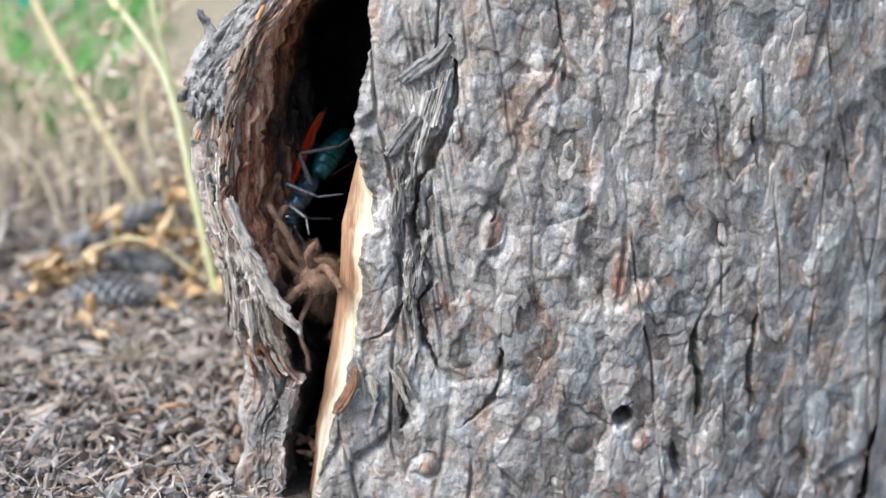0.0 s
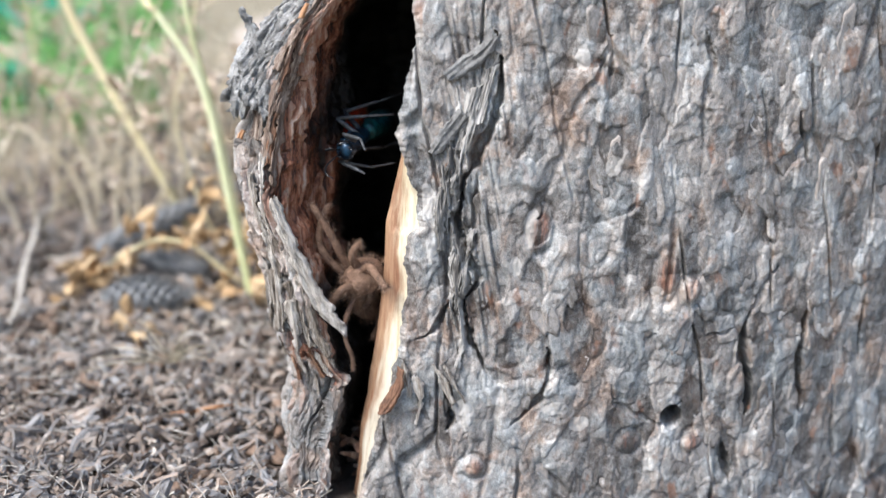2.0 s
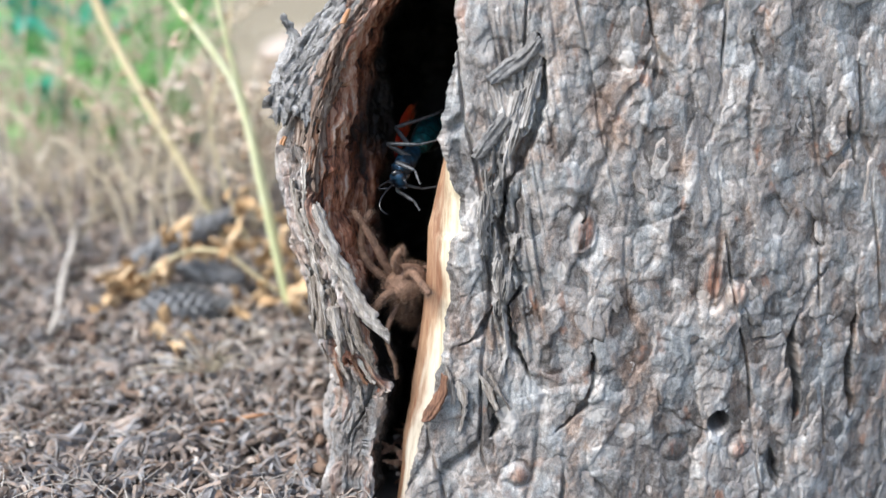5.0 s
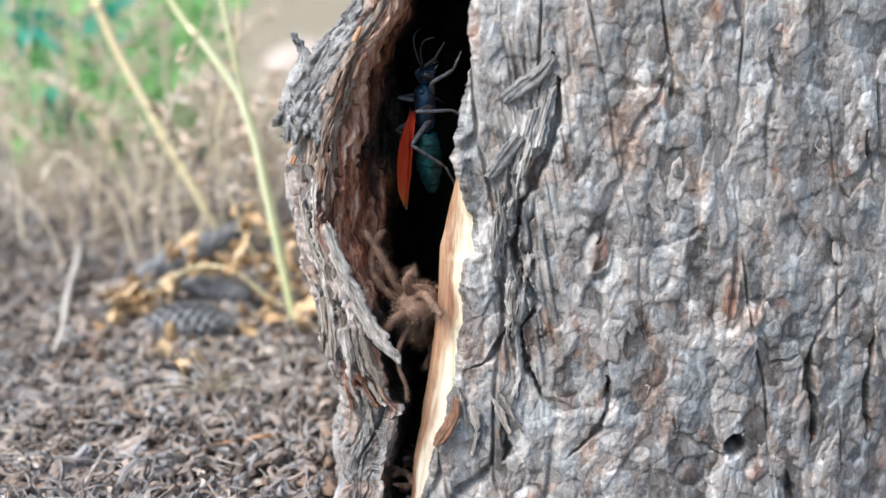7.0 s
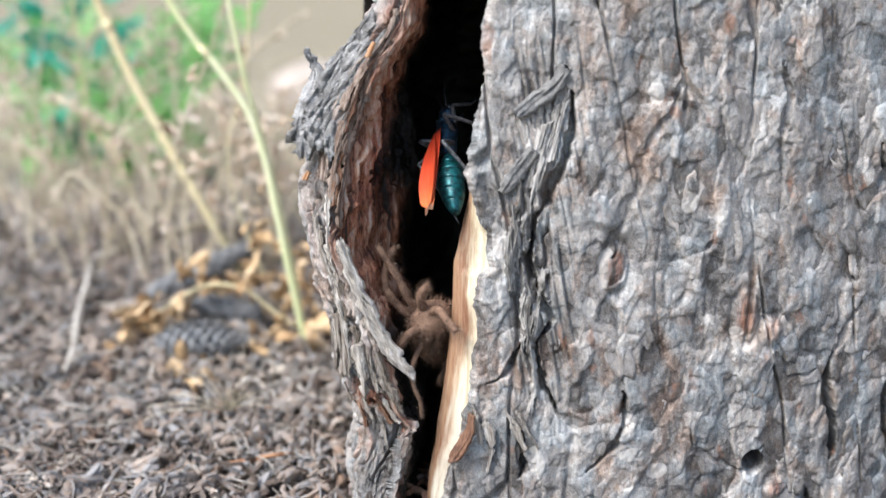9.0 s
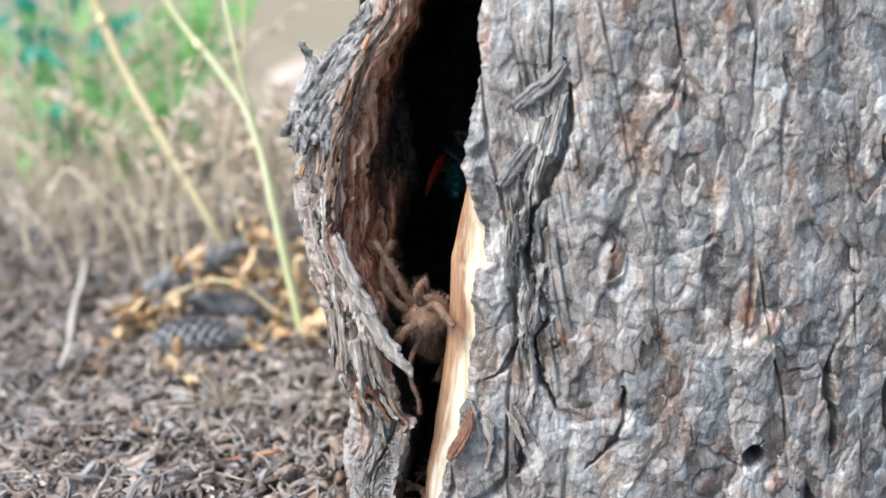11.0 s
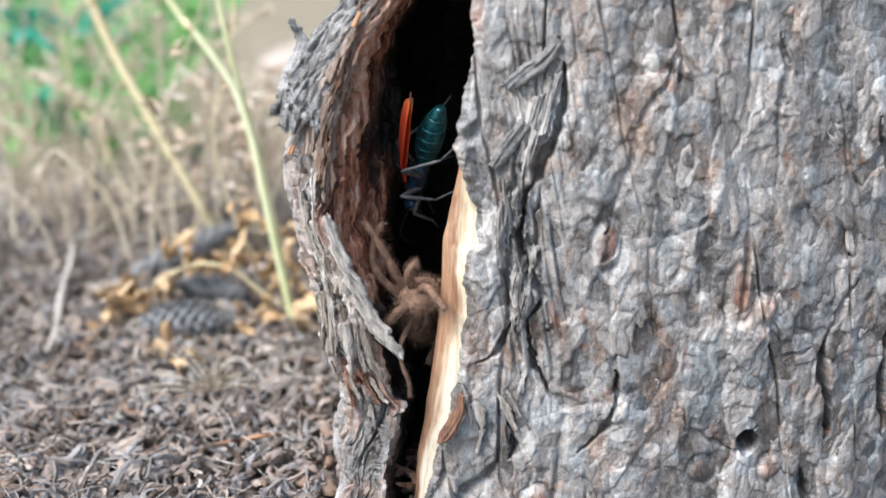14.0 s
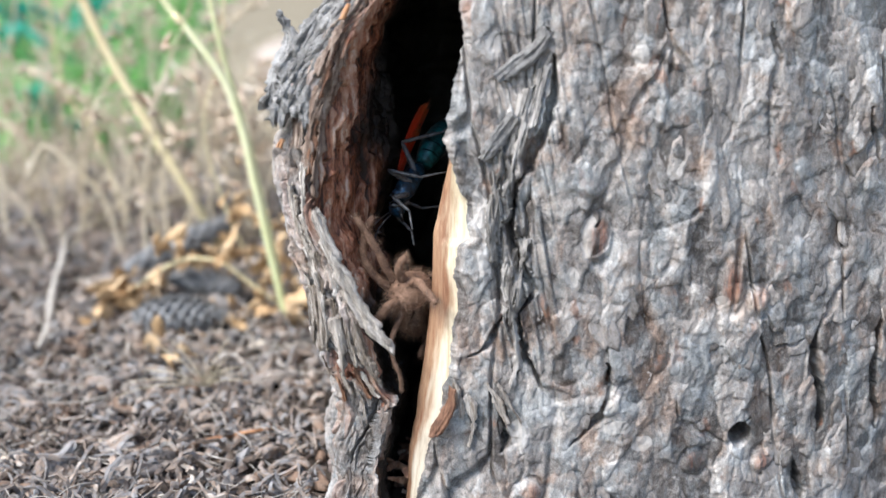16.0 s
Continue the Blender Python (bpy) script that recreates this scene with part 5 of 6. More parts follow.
def green_weed(seed, height, material):
    r = random.Random(seed)
    weed = tagged(new("green_weed"), "leafy bright green weed growing among dry grass", "green weed", "green weeds in the distance")
    for s in range(5):
        a, lean = r.uniform(0, 6.28), r.uniform(0.1, 0.45)
        tip = Vector((math.cos(a) * lean * height, math.sin(a) * lean * height, height * r.uniform(0.7, 1)))
        main = [tip * (j / 6) + Vector((0, 0, 0.08 * height * math.sin(math.pi * j / 6))) for j in range(7)]
        leaves = Heap()
        v, f = tube(main, [height * 0.010 * (1 - 0.6 * j / 6) for j in range(7)], 5)
        mesh_object("stem", v, f, GREEN_STEM, weed)
        for k in range(16):
            p = main[r.randrange(1, 7)] + Vector((r.uniform(-1, 1), r.uniform(-1, 1), r.uniform(-1, 1))) * height * 0.05
            d = Vector((r.uniform(-1, 1), r.uniform(-1, 1), r.uniform(-0.3, 0.8))).normalized() * height * r.uniform(0.10, 0.22)
            n = len(leaves.verts)
            side = d.cross(Vector((0, 0, 1))).normalized() * d.length * 0.24
            up = Vector((0, 0, d.length * 0.12))
            pts = [p, p + d * 0.35 + side - up * 0.2, p + d * 0.7 + side * 0.8 - up, p + d - up * 2, p + d * 0.7 - side * 0.8 - up, p + d * 0.35 - side - up * 0.2, p + d * 0.5 + up * 0.4]
            leaves.add(pts, [(0, 1, 6), (1, 2, 6), (2, 3, 6), (3, 4, 6), (4, 5, 6), (5, 0, 6)])
        tagged(leaves.make("leaves", material, weed), kind="stuff")
    return weed


def build_background():
    r = random.Random(77)
    kinds = [dry_weed(k, 0.16) for k in range(4)]
    spots = [(-0.19, 0.30), (-0.15, 0.33), (-0.22, 0.40), (-0.17, 0.44), (-0.25, 0.34), (-0.31, 0.37), (-0.36, 0.44), (-0.28, 0.46), (-0.13, 0.38)]
    while len(spots) < 11:
        y = r.uniform(0.50, 1.0)
        x = r.uniform(-0.30 - 0.42 * y, 0.02 - 0.22 * y)
        if x < -0.06 - 0.13 * y:
            spots.append((x, y))
    for k, (x, y) in enumerate(spots):
        s = (r.uniform(0.95, 1.3) if k in (0, 1, 2, 3, 8) else r.uniform(0.50, 0.70)) * (0.72 + 0.25 * y)
        m = Matrix.Translation((x, y, gz(x, y) - 0.004)) @ Matrix.Rotation(r.uniform(0, 6.28), 4, "Z")
        ob = kinds[k] if k < 4 else copy_thing(kinds[k % 4], m)
        ob.matrix_basis = m @ Matrix.Diagonal((s, s, s, 1))
    for k in range(46):
        y = r.uniform(0.28, 0.58)
        x = -0.06 - 0.40 * y - (0.05 + 0.26 * y) * r.random()
        z, h, lean = gz(x, y), r.uniform(0.08, 0.21), r.uniform(-0.09, 0.09)
        stalk = stem_thing("dry_grass_plant", "thin bleached dry stalk with a seed head", STRAW, [(x, y, z - 0.003), (x + 0.2 * lean, y, z + 0.4 * h), (x + 0.6 * lean, y, z + 0.75 * h), (x + 1.3 * lean, y, z + h)], 0.0010, 0.0006)
        head = Heap()
        for q in range(7):
            p = Vector((x + lean * (1.3 - 0.12 * q), y, z + h * (1 - 0.045 * q)))
            e = Vector((r.uniform(-1, 1), r.uniform(-1, 1), r.uniform(-0.5, 0.8))).normalized() * r.uniform(0.006, 0.012)
            head.tube([p, p + e * 0.5, p + e], [0.0006, 0.0022, 0.0004], 6, 0.6)
        tagged(head.make("seed_head", SEED, stalk), kind="stuff")
    greens = [green_weed(k, 0.24, GREEN_LEAF) for k in range(3)]
    spots = [(-0.36, 0.78), (-0.46, 0.84), (-0.54, 0.92), (-0.42, 0.98), (-0.62, 1.02), (-0.50, 1.15), (-0.70, 1.25), (-0.58, 1.35), (-0.80, 1.45)]
    near = [(-0.46, 0.64), (-0.38, 0.66), (-0.50, 0.74), (-0.43, 0.78), (-0.36, 0.73)]
    spots += near
    for k, (x, y) in enumerate(spots):
        m = Matrix.Translation((x, y, gz(x, y) - 0.01)) @ Matrix.Rotation(k * 1.7, 4, "Z")
        s = r.uniform(0.55, 0.80) if (x, y) in near else r.uniform(0.8, 1.2)
        ob = greens[k] if k < 3 else copy_thing(greens[k % 3], m)
        ob.matrix_basis = m @ Matrix.Diagonal((s, s, s, 1))
    teal = green_weed(9, 0.30, TEAL_LEAF)
    tagged(teal, "broad-leaved blue-green weed among dry grass", "green weed")
    teal.matrix_basis = pose(-0.48, 0.80, gz(-0.48, 0.80), 0, 0, 40)
    # dry grass blades, thick in the distance
    heap = Heap()
    for k in range(3400):
        y = 0.46 + 9.0 * r.random() ** 1.4
        x = 0.1 - 0.15 * y - (0.25 + 0.55 * y) * r.random()
        if x > -0.09 - 0.10 * y:
            continue
        h = r.uniform(0.02, 0.055) * (0.7 + 0.25 * y)
        z = gz(x, y)
        a, l = r.uniform(0, 6.28), r.uniform(0.1, 0.8)
        tip = Vector((math.cos(a) * l * h, math.sin(a) * l * h, h))
        p = Vector((x, y, z - 0.003))
        w = 0.0011 * (0.5 + y)
        heap.tube([p, p + tip * 0.5 + Vector((0, 0, h * 0.12)), p + tip], [w, w * 0.8, w * 0.2], 3)
    tagged(heap.make("dry_grass", STRAW), "bleached dry grass covering the ground behind", "dry grass", kind="stuff")
    bm = bmesh.new()
    bmesh.ops.create_icosphere(bm, subdivisions=3, radius=0.16)
    for v in bm.verts:
        v.co += v.co.normalized() * 0.04 * noise.noise(v.co * 9)
        v.co.z *= 0.75
    me = bpy.data.meshes.new("stone")
    bm.to_mesh(me)
    bm.free()
    me.materials.append(STONE)
    me.shade_smooth()
    ob = tagged(new("stone", me), "pale pinkish stone lying in dry grass", "stone")
    ob.location = (-0.60, 2.9, gz(-0.60, 2.9) + 0.06)


build_litter()
build_fibres()
build_twigs()
build_cones()
build_withered_weed()
build_stems()
build_background()

# ---- tarantula in the hollow ----
SPIDER = surface("brown_spider_skin", [(0.2, (0.06, 0.036, 0.025)), (0.5, (0.18, 0.105, 0.07)), (0.8, (0.32, 0.20, 0.14))], 300, 1500, (1, 1, 1), 0.8, 0.7, 0.0006)
SPIDER_HAIR = surface("brown_spider_hair", [(0.2, (0.12, 0.07, 0.047)), (0.5, (0.29, 0.18, 0.125)), (0.8, (0.50, 0.37, 0.28))], 200, 900, (1, 1, 1), 0.7, 0.2, 0.0002, "island", 0.3)


def lathe(sections, sides=16):
    """A rounded body along x from (x, half width in y, half height in z, z of the middle)."""
    verts, faces = [], []
    for x, w, h, z in sections:
        for s in range(sides):
            a = 2 * math.pi * s / sides
            verts.append(Vector((x, w * math.cos(a), z + h * math.sin(a))))
    for k in range(len(sections) - 1):
        for s in range(sides):
            a, b = k * sides + s, k * sides + (s + 1) % sides
            faces.append((a, a + sides, b + sides, b))
    faces.append(tuple(range(sides)))
    faces.append(tuple((len(sections) - 1) * sides + s for s in reversed(range(sides))))
    return verts, faces


def egg(length, width, height, n=14, blunt=0.5):
    out = []
    for k in range(n):
        f = k / (n - 1)
        q = max(0.04, math.sin(math.pi * f) ** blunt)
        out.append((length * (0.5 - f), width / 2 * q, height / 2 * q, 0.0))
    return out


def fur(points, long, r, wide=0.000045):
    """Fine tapering hairs from (place, direction)."""
    heap = Heap()
    for p, d in points:
        l = long * r.uniform(0.5, 1.3)
        e = (d + Vector((r.uniform(-1, 1), r.uniform(-1, 1), r.uniform(-1, 1))) * 0.55).normalized()
        bend = Vector((r.uniform(-1, 1), r.uniform(-1, 1), r.uniform(-1, 0.3))) * l * 0.25
        heap.tube([p, p + e * l * 0.55, p + e * l + bend], [wide, wide * 0.8, wide * 0.15], 3)
    return heap


def build_spider():
    r = random.Random(8)
    spider = tagged(new("tarantula"), "brown hairy tarantula lying limp in the hollow", "spider")
    for name, centre, size, turn, hairs in [("carapace", (-0.0095, 0.0185, 0.0880), (0.018, 0.015, 0.013), (20, -30, 35), 1600), ("abdomen", (-0.0110, 0.036, 0.0740), (0.020, 0.015, 0.014), (0, 60, 40), 1300)]:
        v, f = lathe(egg(*size))
        m = Matrix.Translation(centre) @ Euler([radians(a) for a in turn]).to_matrix().to_4x4()
        v = [m @ p for p in v]
        body = mesh_object(name, v, f, SPIDER, spider)
        c = Vector(centre)
        picks = [v[r.randrange(len(v))] for _ in range(hairs)]
        tagged(fur([(p, (p - c).normalized()) for p in picks], 0.0026, r, 0.000028).make("fur", SPIDER_HAIR, body), kind="stuff")
    legs = [
        [(-0.0130, 0.021, 0.0880), (-0.0170, 0.017, 0.0950), (-0.0205, 0.0155, 0.1030), (-0.0245, 0.0150, 0.1100), (-0.0285, 0.0145, 0.1165)],
        [(-0.0095, 0.016, 0.0900), (-0.0065, 0.0105, 0.0935), (-0.0030, 0.0050, 0.0915), (0.0000, 0.0015, 0.0888), (0.0012, 0.0010, 0.0875)],
        [(-0.0125, 0.0150, 0.0800), (-0.0160, 0.0110, 0.0720), (-0.0155, 0.0090, 0.0650), (-0.0130, 0.0085, 0.0585), (-0.0126, 0.0085, 0.0530)],
        [(-0.0120, 0.0150, 0.0850), (-0.0155, 0.0110, 0.0850), (-0.0180, 0.0095, 0.0830), (-0.0200, 0.0100, 0.0805), (-0.0215, 0.0110, 0.0785)],
        [(-0.0080, 0.0210, 0.0840), (-0.0070, 0.0220, 0.0800), (-0.0080, 0.0230, 0.0765), (-0.0095, 0.0240, 0.0740), (-0.0110, 0.0250, 0.0720)],
        [(-0.0110, 0.0170, 0.0910), (-0.0128, 0.0125, 0.0960), (-0.0122, 0.0110, 0.0995), (-0.0108, 0.0105, 0.1015), (-0.0096, 0.0105, 0.1020)],
        [(-0.0140, 0.0220, 0.0860), (-0.0220, 0.0190, 0.0930), (-0.0265, 0.0190, 0.1010), (-0.0255, 0.0210, 0.1100), (-0.0230, 0.0230, 0.1150)],
        [(-0.0060, 0.0300, 0.0850), (-0.0020, 0.0340, 0.0790), (-0.0030, 0.0360, 0.0700), (-0.0060, 0.0360, 0.0620), (-0.0080, 0.0350, 0.0570)],
    ]
    for k, pts in enumerate(legs):
        path = [Vector(p) for p in spline(np.array(pts), 17)]
        thin = 0.55 if k == 2 else 1.0
        radii = [0.0019 * thin * (1 - 0.35 * j / 16) * (1 - 0.18 * (j % 4 == 0)) for j in range(16)] + [0.0008 * thin]
        v, f = tube(path, radii, 9)
        leg = mesh_object("leg", v, f, SPIDER, spider)
        picks = []
        for _ in range(620):
            j = r.randrange(17)
            p = v[j * 9 + r.randrange(9)].lerp(v[min(j + 1, 16) * 9 + r.randrange(9)], r.random() * 0.9)
            picks.append((p, (p - path[j]).normalized() + (path[min(j + 1, 16)] - path[max(j - 1, 0)]).normalized() * 0.5))
        tagged(fur(picks, 0.0021 * thin, r, 0.000024).make("fur", SPIDER_HAIR, leg), kind="stuff")
    spider.location.y = -0.005
    return spider


# ---- wasp ----


def shell(name, low, high, metal, rough, scale=400):
    m, t, b = nodes_of(name)
    n = grain(t, scale, (1, 1, 1), 5)
    t.links.new(ramp(t, [(0.40, low), (0.66, high)], n), b.inputs["Base Color"])
    b.inputs["Metallic"].default_value, b.inputs["Roughness"].default_value = metal, rough
    b.inputs["Coat Weight"].default_value, b.inputs["Coat Roughness"].default_value = 0.08, 0.3
    bumped(t, b, n, 0.3, 0.0003)
    return m


WASP_BLUE = shell("blue_black_shell", (0.006, 0.014, 0.026), (0.016, 0.075, 0.15), 0.4, 0.33)
WASP_TEAL = shell("teal_black_shell", (0.004, 0.040, 0.048), (0.008, 0.15, 0.17), 0.5, 0.40, 520)
WASP_LEG = shell("grey_black_leg", (0.035, 0.040, 0.046), (0.13, 0.14, 0.155), 0.1, 0.45, 900)
WASP_EYE = shell("dark_glossy_eye", (0.010, 0.012, 0.016), (0.020, 0.024, 0.030), 0.0, 0.12)


def wing_material():
    m, t, b = nodes_of("orange_wing")
    edge = attribute(t, "along")
    n = grain(t, 350, (1, 1, 1), 5)
    f = calc(t, "ADD", edge, calc(t, "MULTIPLY", calc(t, "SUBTRACT", n, 0.5), 0.22))
    t.links.new(ramp(t, [(0.0, (0.05, 0.012, 0.012)), (0.07, (0.36, 0.03, 0.012)), (0.16, (0.58, 0.055, 0.022)), (0.70, (0.64, 0.080, 0.03)), (0.91, (0.64, 0.15, 0.05)), (0.97, (0.16, 0.08, 0.05))], f), b.inputs["Base Color"])
    b.inputs["Roughness"].default_value = 0.4
    b.inputs["Subsurface Weight"].default_value = 0.25
    b.inputs["Subsurface Radius"].default_value = (0.001, 0.0004, 0.0002)
    bumped(t, b, n, 0.4, 0.0003)
    return m


WING = wing_material()


def wing_part(parent, name, side, length, width, lift_, spread):
    """A thin ribbed wing swept back along -x, with its root at the origin."""
    n, m = 22, 9
    verts, along = [], []
    for layer in (0.00006, -0.00006):
        for k in range(n):
            f = k / (n - 1)
            lead = 0.12 * math.sin(math.pi * f) * width
            w = width * (0.10 + 0.90 * math.sin(math.pi * (0.04 + 0.80 * f)) ** 0.75) * (1 - max(0, f - 0.86) ** 2 * 42)
            for j in range(m):
                q = j / (m - 1)
                fold = 0.00022 * math.sin(q * 15 + f * 2.5) * (0.3 + 0.7 * f) + 0.0006 * math.sin(3 * f)
                verts.append((-f * length, side * (lead * (1 - q) - w * q * 1.0 + 0.0004), fold + layer + q * w * 0.10))
                along.append(f)
    faces = []
    for k in range(n - 1):
        for j in range(m - 1):
            a = k * m + j
            faces.append((a, a + m, a + m + 1, a + 1))
            b = n * m + a
            faces.append((b, b + 1, b + m + 1, b + m))
    for k in range(n - 1):
        for j in (0, m - 1):
            a = k * m + j
            faces.append((a, n * m + a, n * m + a + m, a + m))
    ob = mesh_object(name, verts, faces, WING, parent, "glossy orange-red wing", attrs={"along": along})
    ob.matrix_basis = pose(-0.0015, side * 0.0024, 0.0046, side * -10, lift_, side * spread)
    return ob


def limb(name, a, b, ra, rb, material, parent, spines=0, seed=0):
    r = random.Random(seed)
    a, b = Vector(a), Vector(b)
    heap = Heap()
    path = [a.lerp(b, k / 6) for k in range(7)]
    heap.tube(path, [ra * 0.8] + [ra + (rb - ra) * k / 6 for k in range(1, 6)] + [rb * 0.7], 8)
    d = (b - a).normalized()
    for k in range(spines):
        p = a.lerp(b, 0.25 + 0.75 * k / spines)
        e = (d * 0.8 + Vector((r.uniform(-1, 1), r.uniform(-1, 1), r.uniform(-1, 1))) * 0.6).normalized()
        heap.tube([p, p + e * 0.0012], [0.00010, 0.00003], 3)
    return heap.make(name, material, parent)


def build_wasp():
    wasp = tagged(new("wasp"), "large blue-black wasp with folded orange-red wings", "wasp")
    thorax, f = lathe([(0.0080, 0.0012, 0.0012, 0.0004), (0.0068, 0.0026, 0.0023, 0.0004), (0.0048, 0.0036, 0.0035, 0.0003), (0.0018, 0.0042, 0.0042, 0.0), (-0.0016, 0.0041, 0.0042, -0.0002), (-0.0030, 0.0036, 0.0038, -0.0004), (-0.0040, 0.0037, 0.0040, -0.0004), (-0.0068, 0.0036, 0.0039, -0.0008), (-0.0092, 0.0026, 0.0029, -0.0012), (-0.0106, 0.0011, 0.0012, -0.0016)], 18)
    body = mesh_object("thorax", thorax, f, WASP_BLUE, wasp, "blue-black thorax")
    v, f = lathe([(0.0070, 0.0022, 0.0014, 0.0016), (0.0062, 0.0030, 0.0022, 0.0018), (0.0050, 0.0032, 0.0023, 0.0022), (0.0042, 0.0024, 0.0014, 0.0026)], 14)
    mesh_object("collar", v, f, WASP_BLUE, body)
    v, f = lathe([(0.0122, 0.0010, 0.0014, -0.0010), (0.0116, 0.0024, 0.0024, -0.0006), (0.0104, 0.0030, 0.0028, 0.0), (0.0090, 0.0029, 0.0026, 0.0002), (0.0078, 0.0020, 0.0018, 0.0002), (0.0070, 0.0009, 0.0009, 0.0002)], 16)
    head = mesh_object("head", v, f, WASP_BLUE, wasp)
    head.matrix_basis = Matrix.Translation((-0.0003, 0, 0)) @ Matrix.Diagonal((1.18, 1.2, 1.2, 1))
    for side in (-1, 1):
        v, f = lathe(egg(0.0024, 0.0018, 0.0040, 10), 12)
        m = Matrix.Translation((0.0104, side * 0.0024, 0.0004)) @ Euler((0, 0.3, side * -0.4)).to_matrix().to_4x4()
        mesh_object("eye", [m @ p for p in v], f, WASP_EYE, head)
        v, f = tube([(0.0116, side * 0.0016, -0.0018), (0.0132, side * 0.0014, -0.0030), (0.0138, side * 0.0003, -0.0038)], [0.0005, 0.0004, 0.0001], 6)
        mesh_object("mandible", v, f, WASP_EYE, head)
        path = [Vector((0.0120 + 0.0110 * math.sin(1.6 * k / 11), side * (0.0008 + 0.0042 * k / 11), 0.0012 + 0.0035 * math.sin(2.4 * k / 11) - 0.0035 * (k / 11) ** 2)) for k in range(12)]
        v, f = tube(path, [0.00028 * (1.15 - 0.55 * k / 11) * (0.88 if k % 2 else 1.0) for k in range(12)], 7)
        mesh_object("antenna", v, f, WASP_EYE, head)
    # abdomen in six overlapping rings
    v, f = tube([(-0.0102, 0, -0.0015), (-0.0122, 0, -0.0019), (-0.0146, 0, -0.0024)], [0.0009, 0.0007, 0.0013], 10)
    mesh_object("waist", v, f, WASP_BLUE, wasp)
    abdomen = tagged(new("abdomen"), "teal metallic ringed abdomen")
    abdomen.parent = wasp
    edge = lambda q: 0.0050 * math.sin(math.pi * min(1.0, 0.14 + 0.82 * q)) ** 0.62 + 0.0003
    x0, long = -0.0112, 0.0250
    for k in range(6):
        a, b = k / 6, (k + 1) / 6
        rows = []
        for j in range(6):
            q = a + (b - a) * 1.10 * j / 5
            w = edge(min(q, 0.995)) * (1.0 - 0.02 * k * 0 + 0.05 * (j / 5 - 0.5))
            rows.append((x0 - long * min(q, 1.0), w, w * 0.98, -0.0026 - 0.0030 * min(q, 1.0) ** 2))
        v, f = lathe(rows, 18)
        mesh_object("abdomen_ring", v, f, WASP_TEAL, abdomen)
    for side in (-1, 1):
        wing_part(wasp, "forewing", side, 0.0405, 0.0078, 1.2, 0.6)
        wing_part(wasp, "hindwing", side, 0.0270, 0.0056, 0.4, 1.0)
    legs = []
    for side in (-1, 1):
        for k, (coxa, knee, ankle, toe) in enumerate([
            ((0.0050, 0.0018, -0.0022), (0.0105, 0.0062, 0.0012), (0.0150, 0.0072, -0.0070), (0.0215, 0.0060, -0.0105)),
            ((0.0000, 0.0020, -0.0026), (0.0010, 0.0085, 0.0068), (0.0015, 0.0105, -0.0065), (-0.0035, 0.0110, -0.0150)),
            ((-0.0045, 0.0018, -0.0024), (-0.0135, 0.0075, 0.0072), (-0.0225, 0.0090, -0.0060), (-0.0330, 0.0085, -0.0120)),
        ]):
            s = lambda p: (p[0], side * p[1], p[2])
            root = Vector(s(coxa))
            local = lambda p: Vector(s(p)) - root
            leg = limb("leg", (0, 0, 0), local(knee), 0.00125, 0.00085, WASP_LEG, wasp)
            leg["label"] = "long blue-grey jointed leg"
            limb("tibia", local(knee), local(ankle), 0.00085, 0.00066, WASP_LEG, leg, 10, k)
            limb("tarsus", local(ankle), local(toe), 0.00056, 0.00032, WASP_LEG, leg, 8, k + 5)
            leg.location = root
            legs.append((leg, root, side, k))
    return wasp, legs


spider = build_spider()
wasp, wasp_legs = build_wasp()

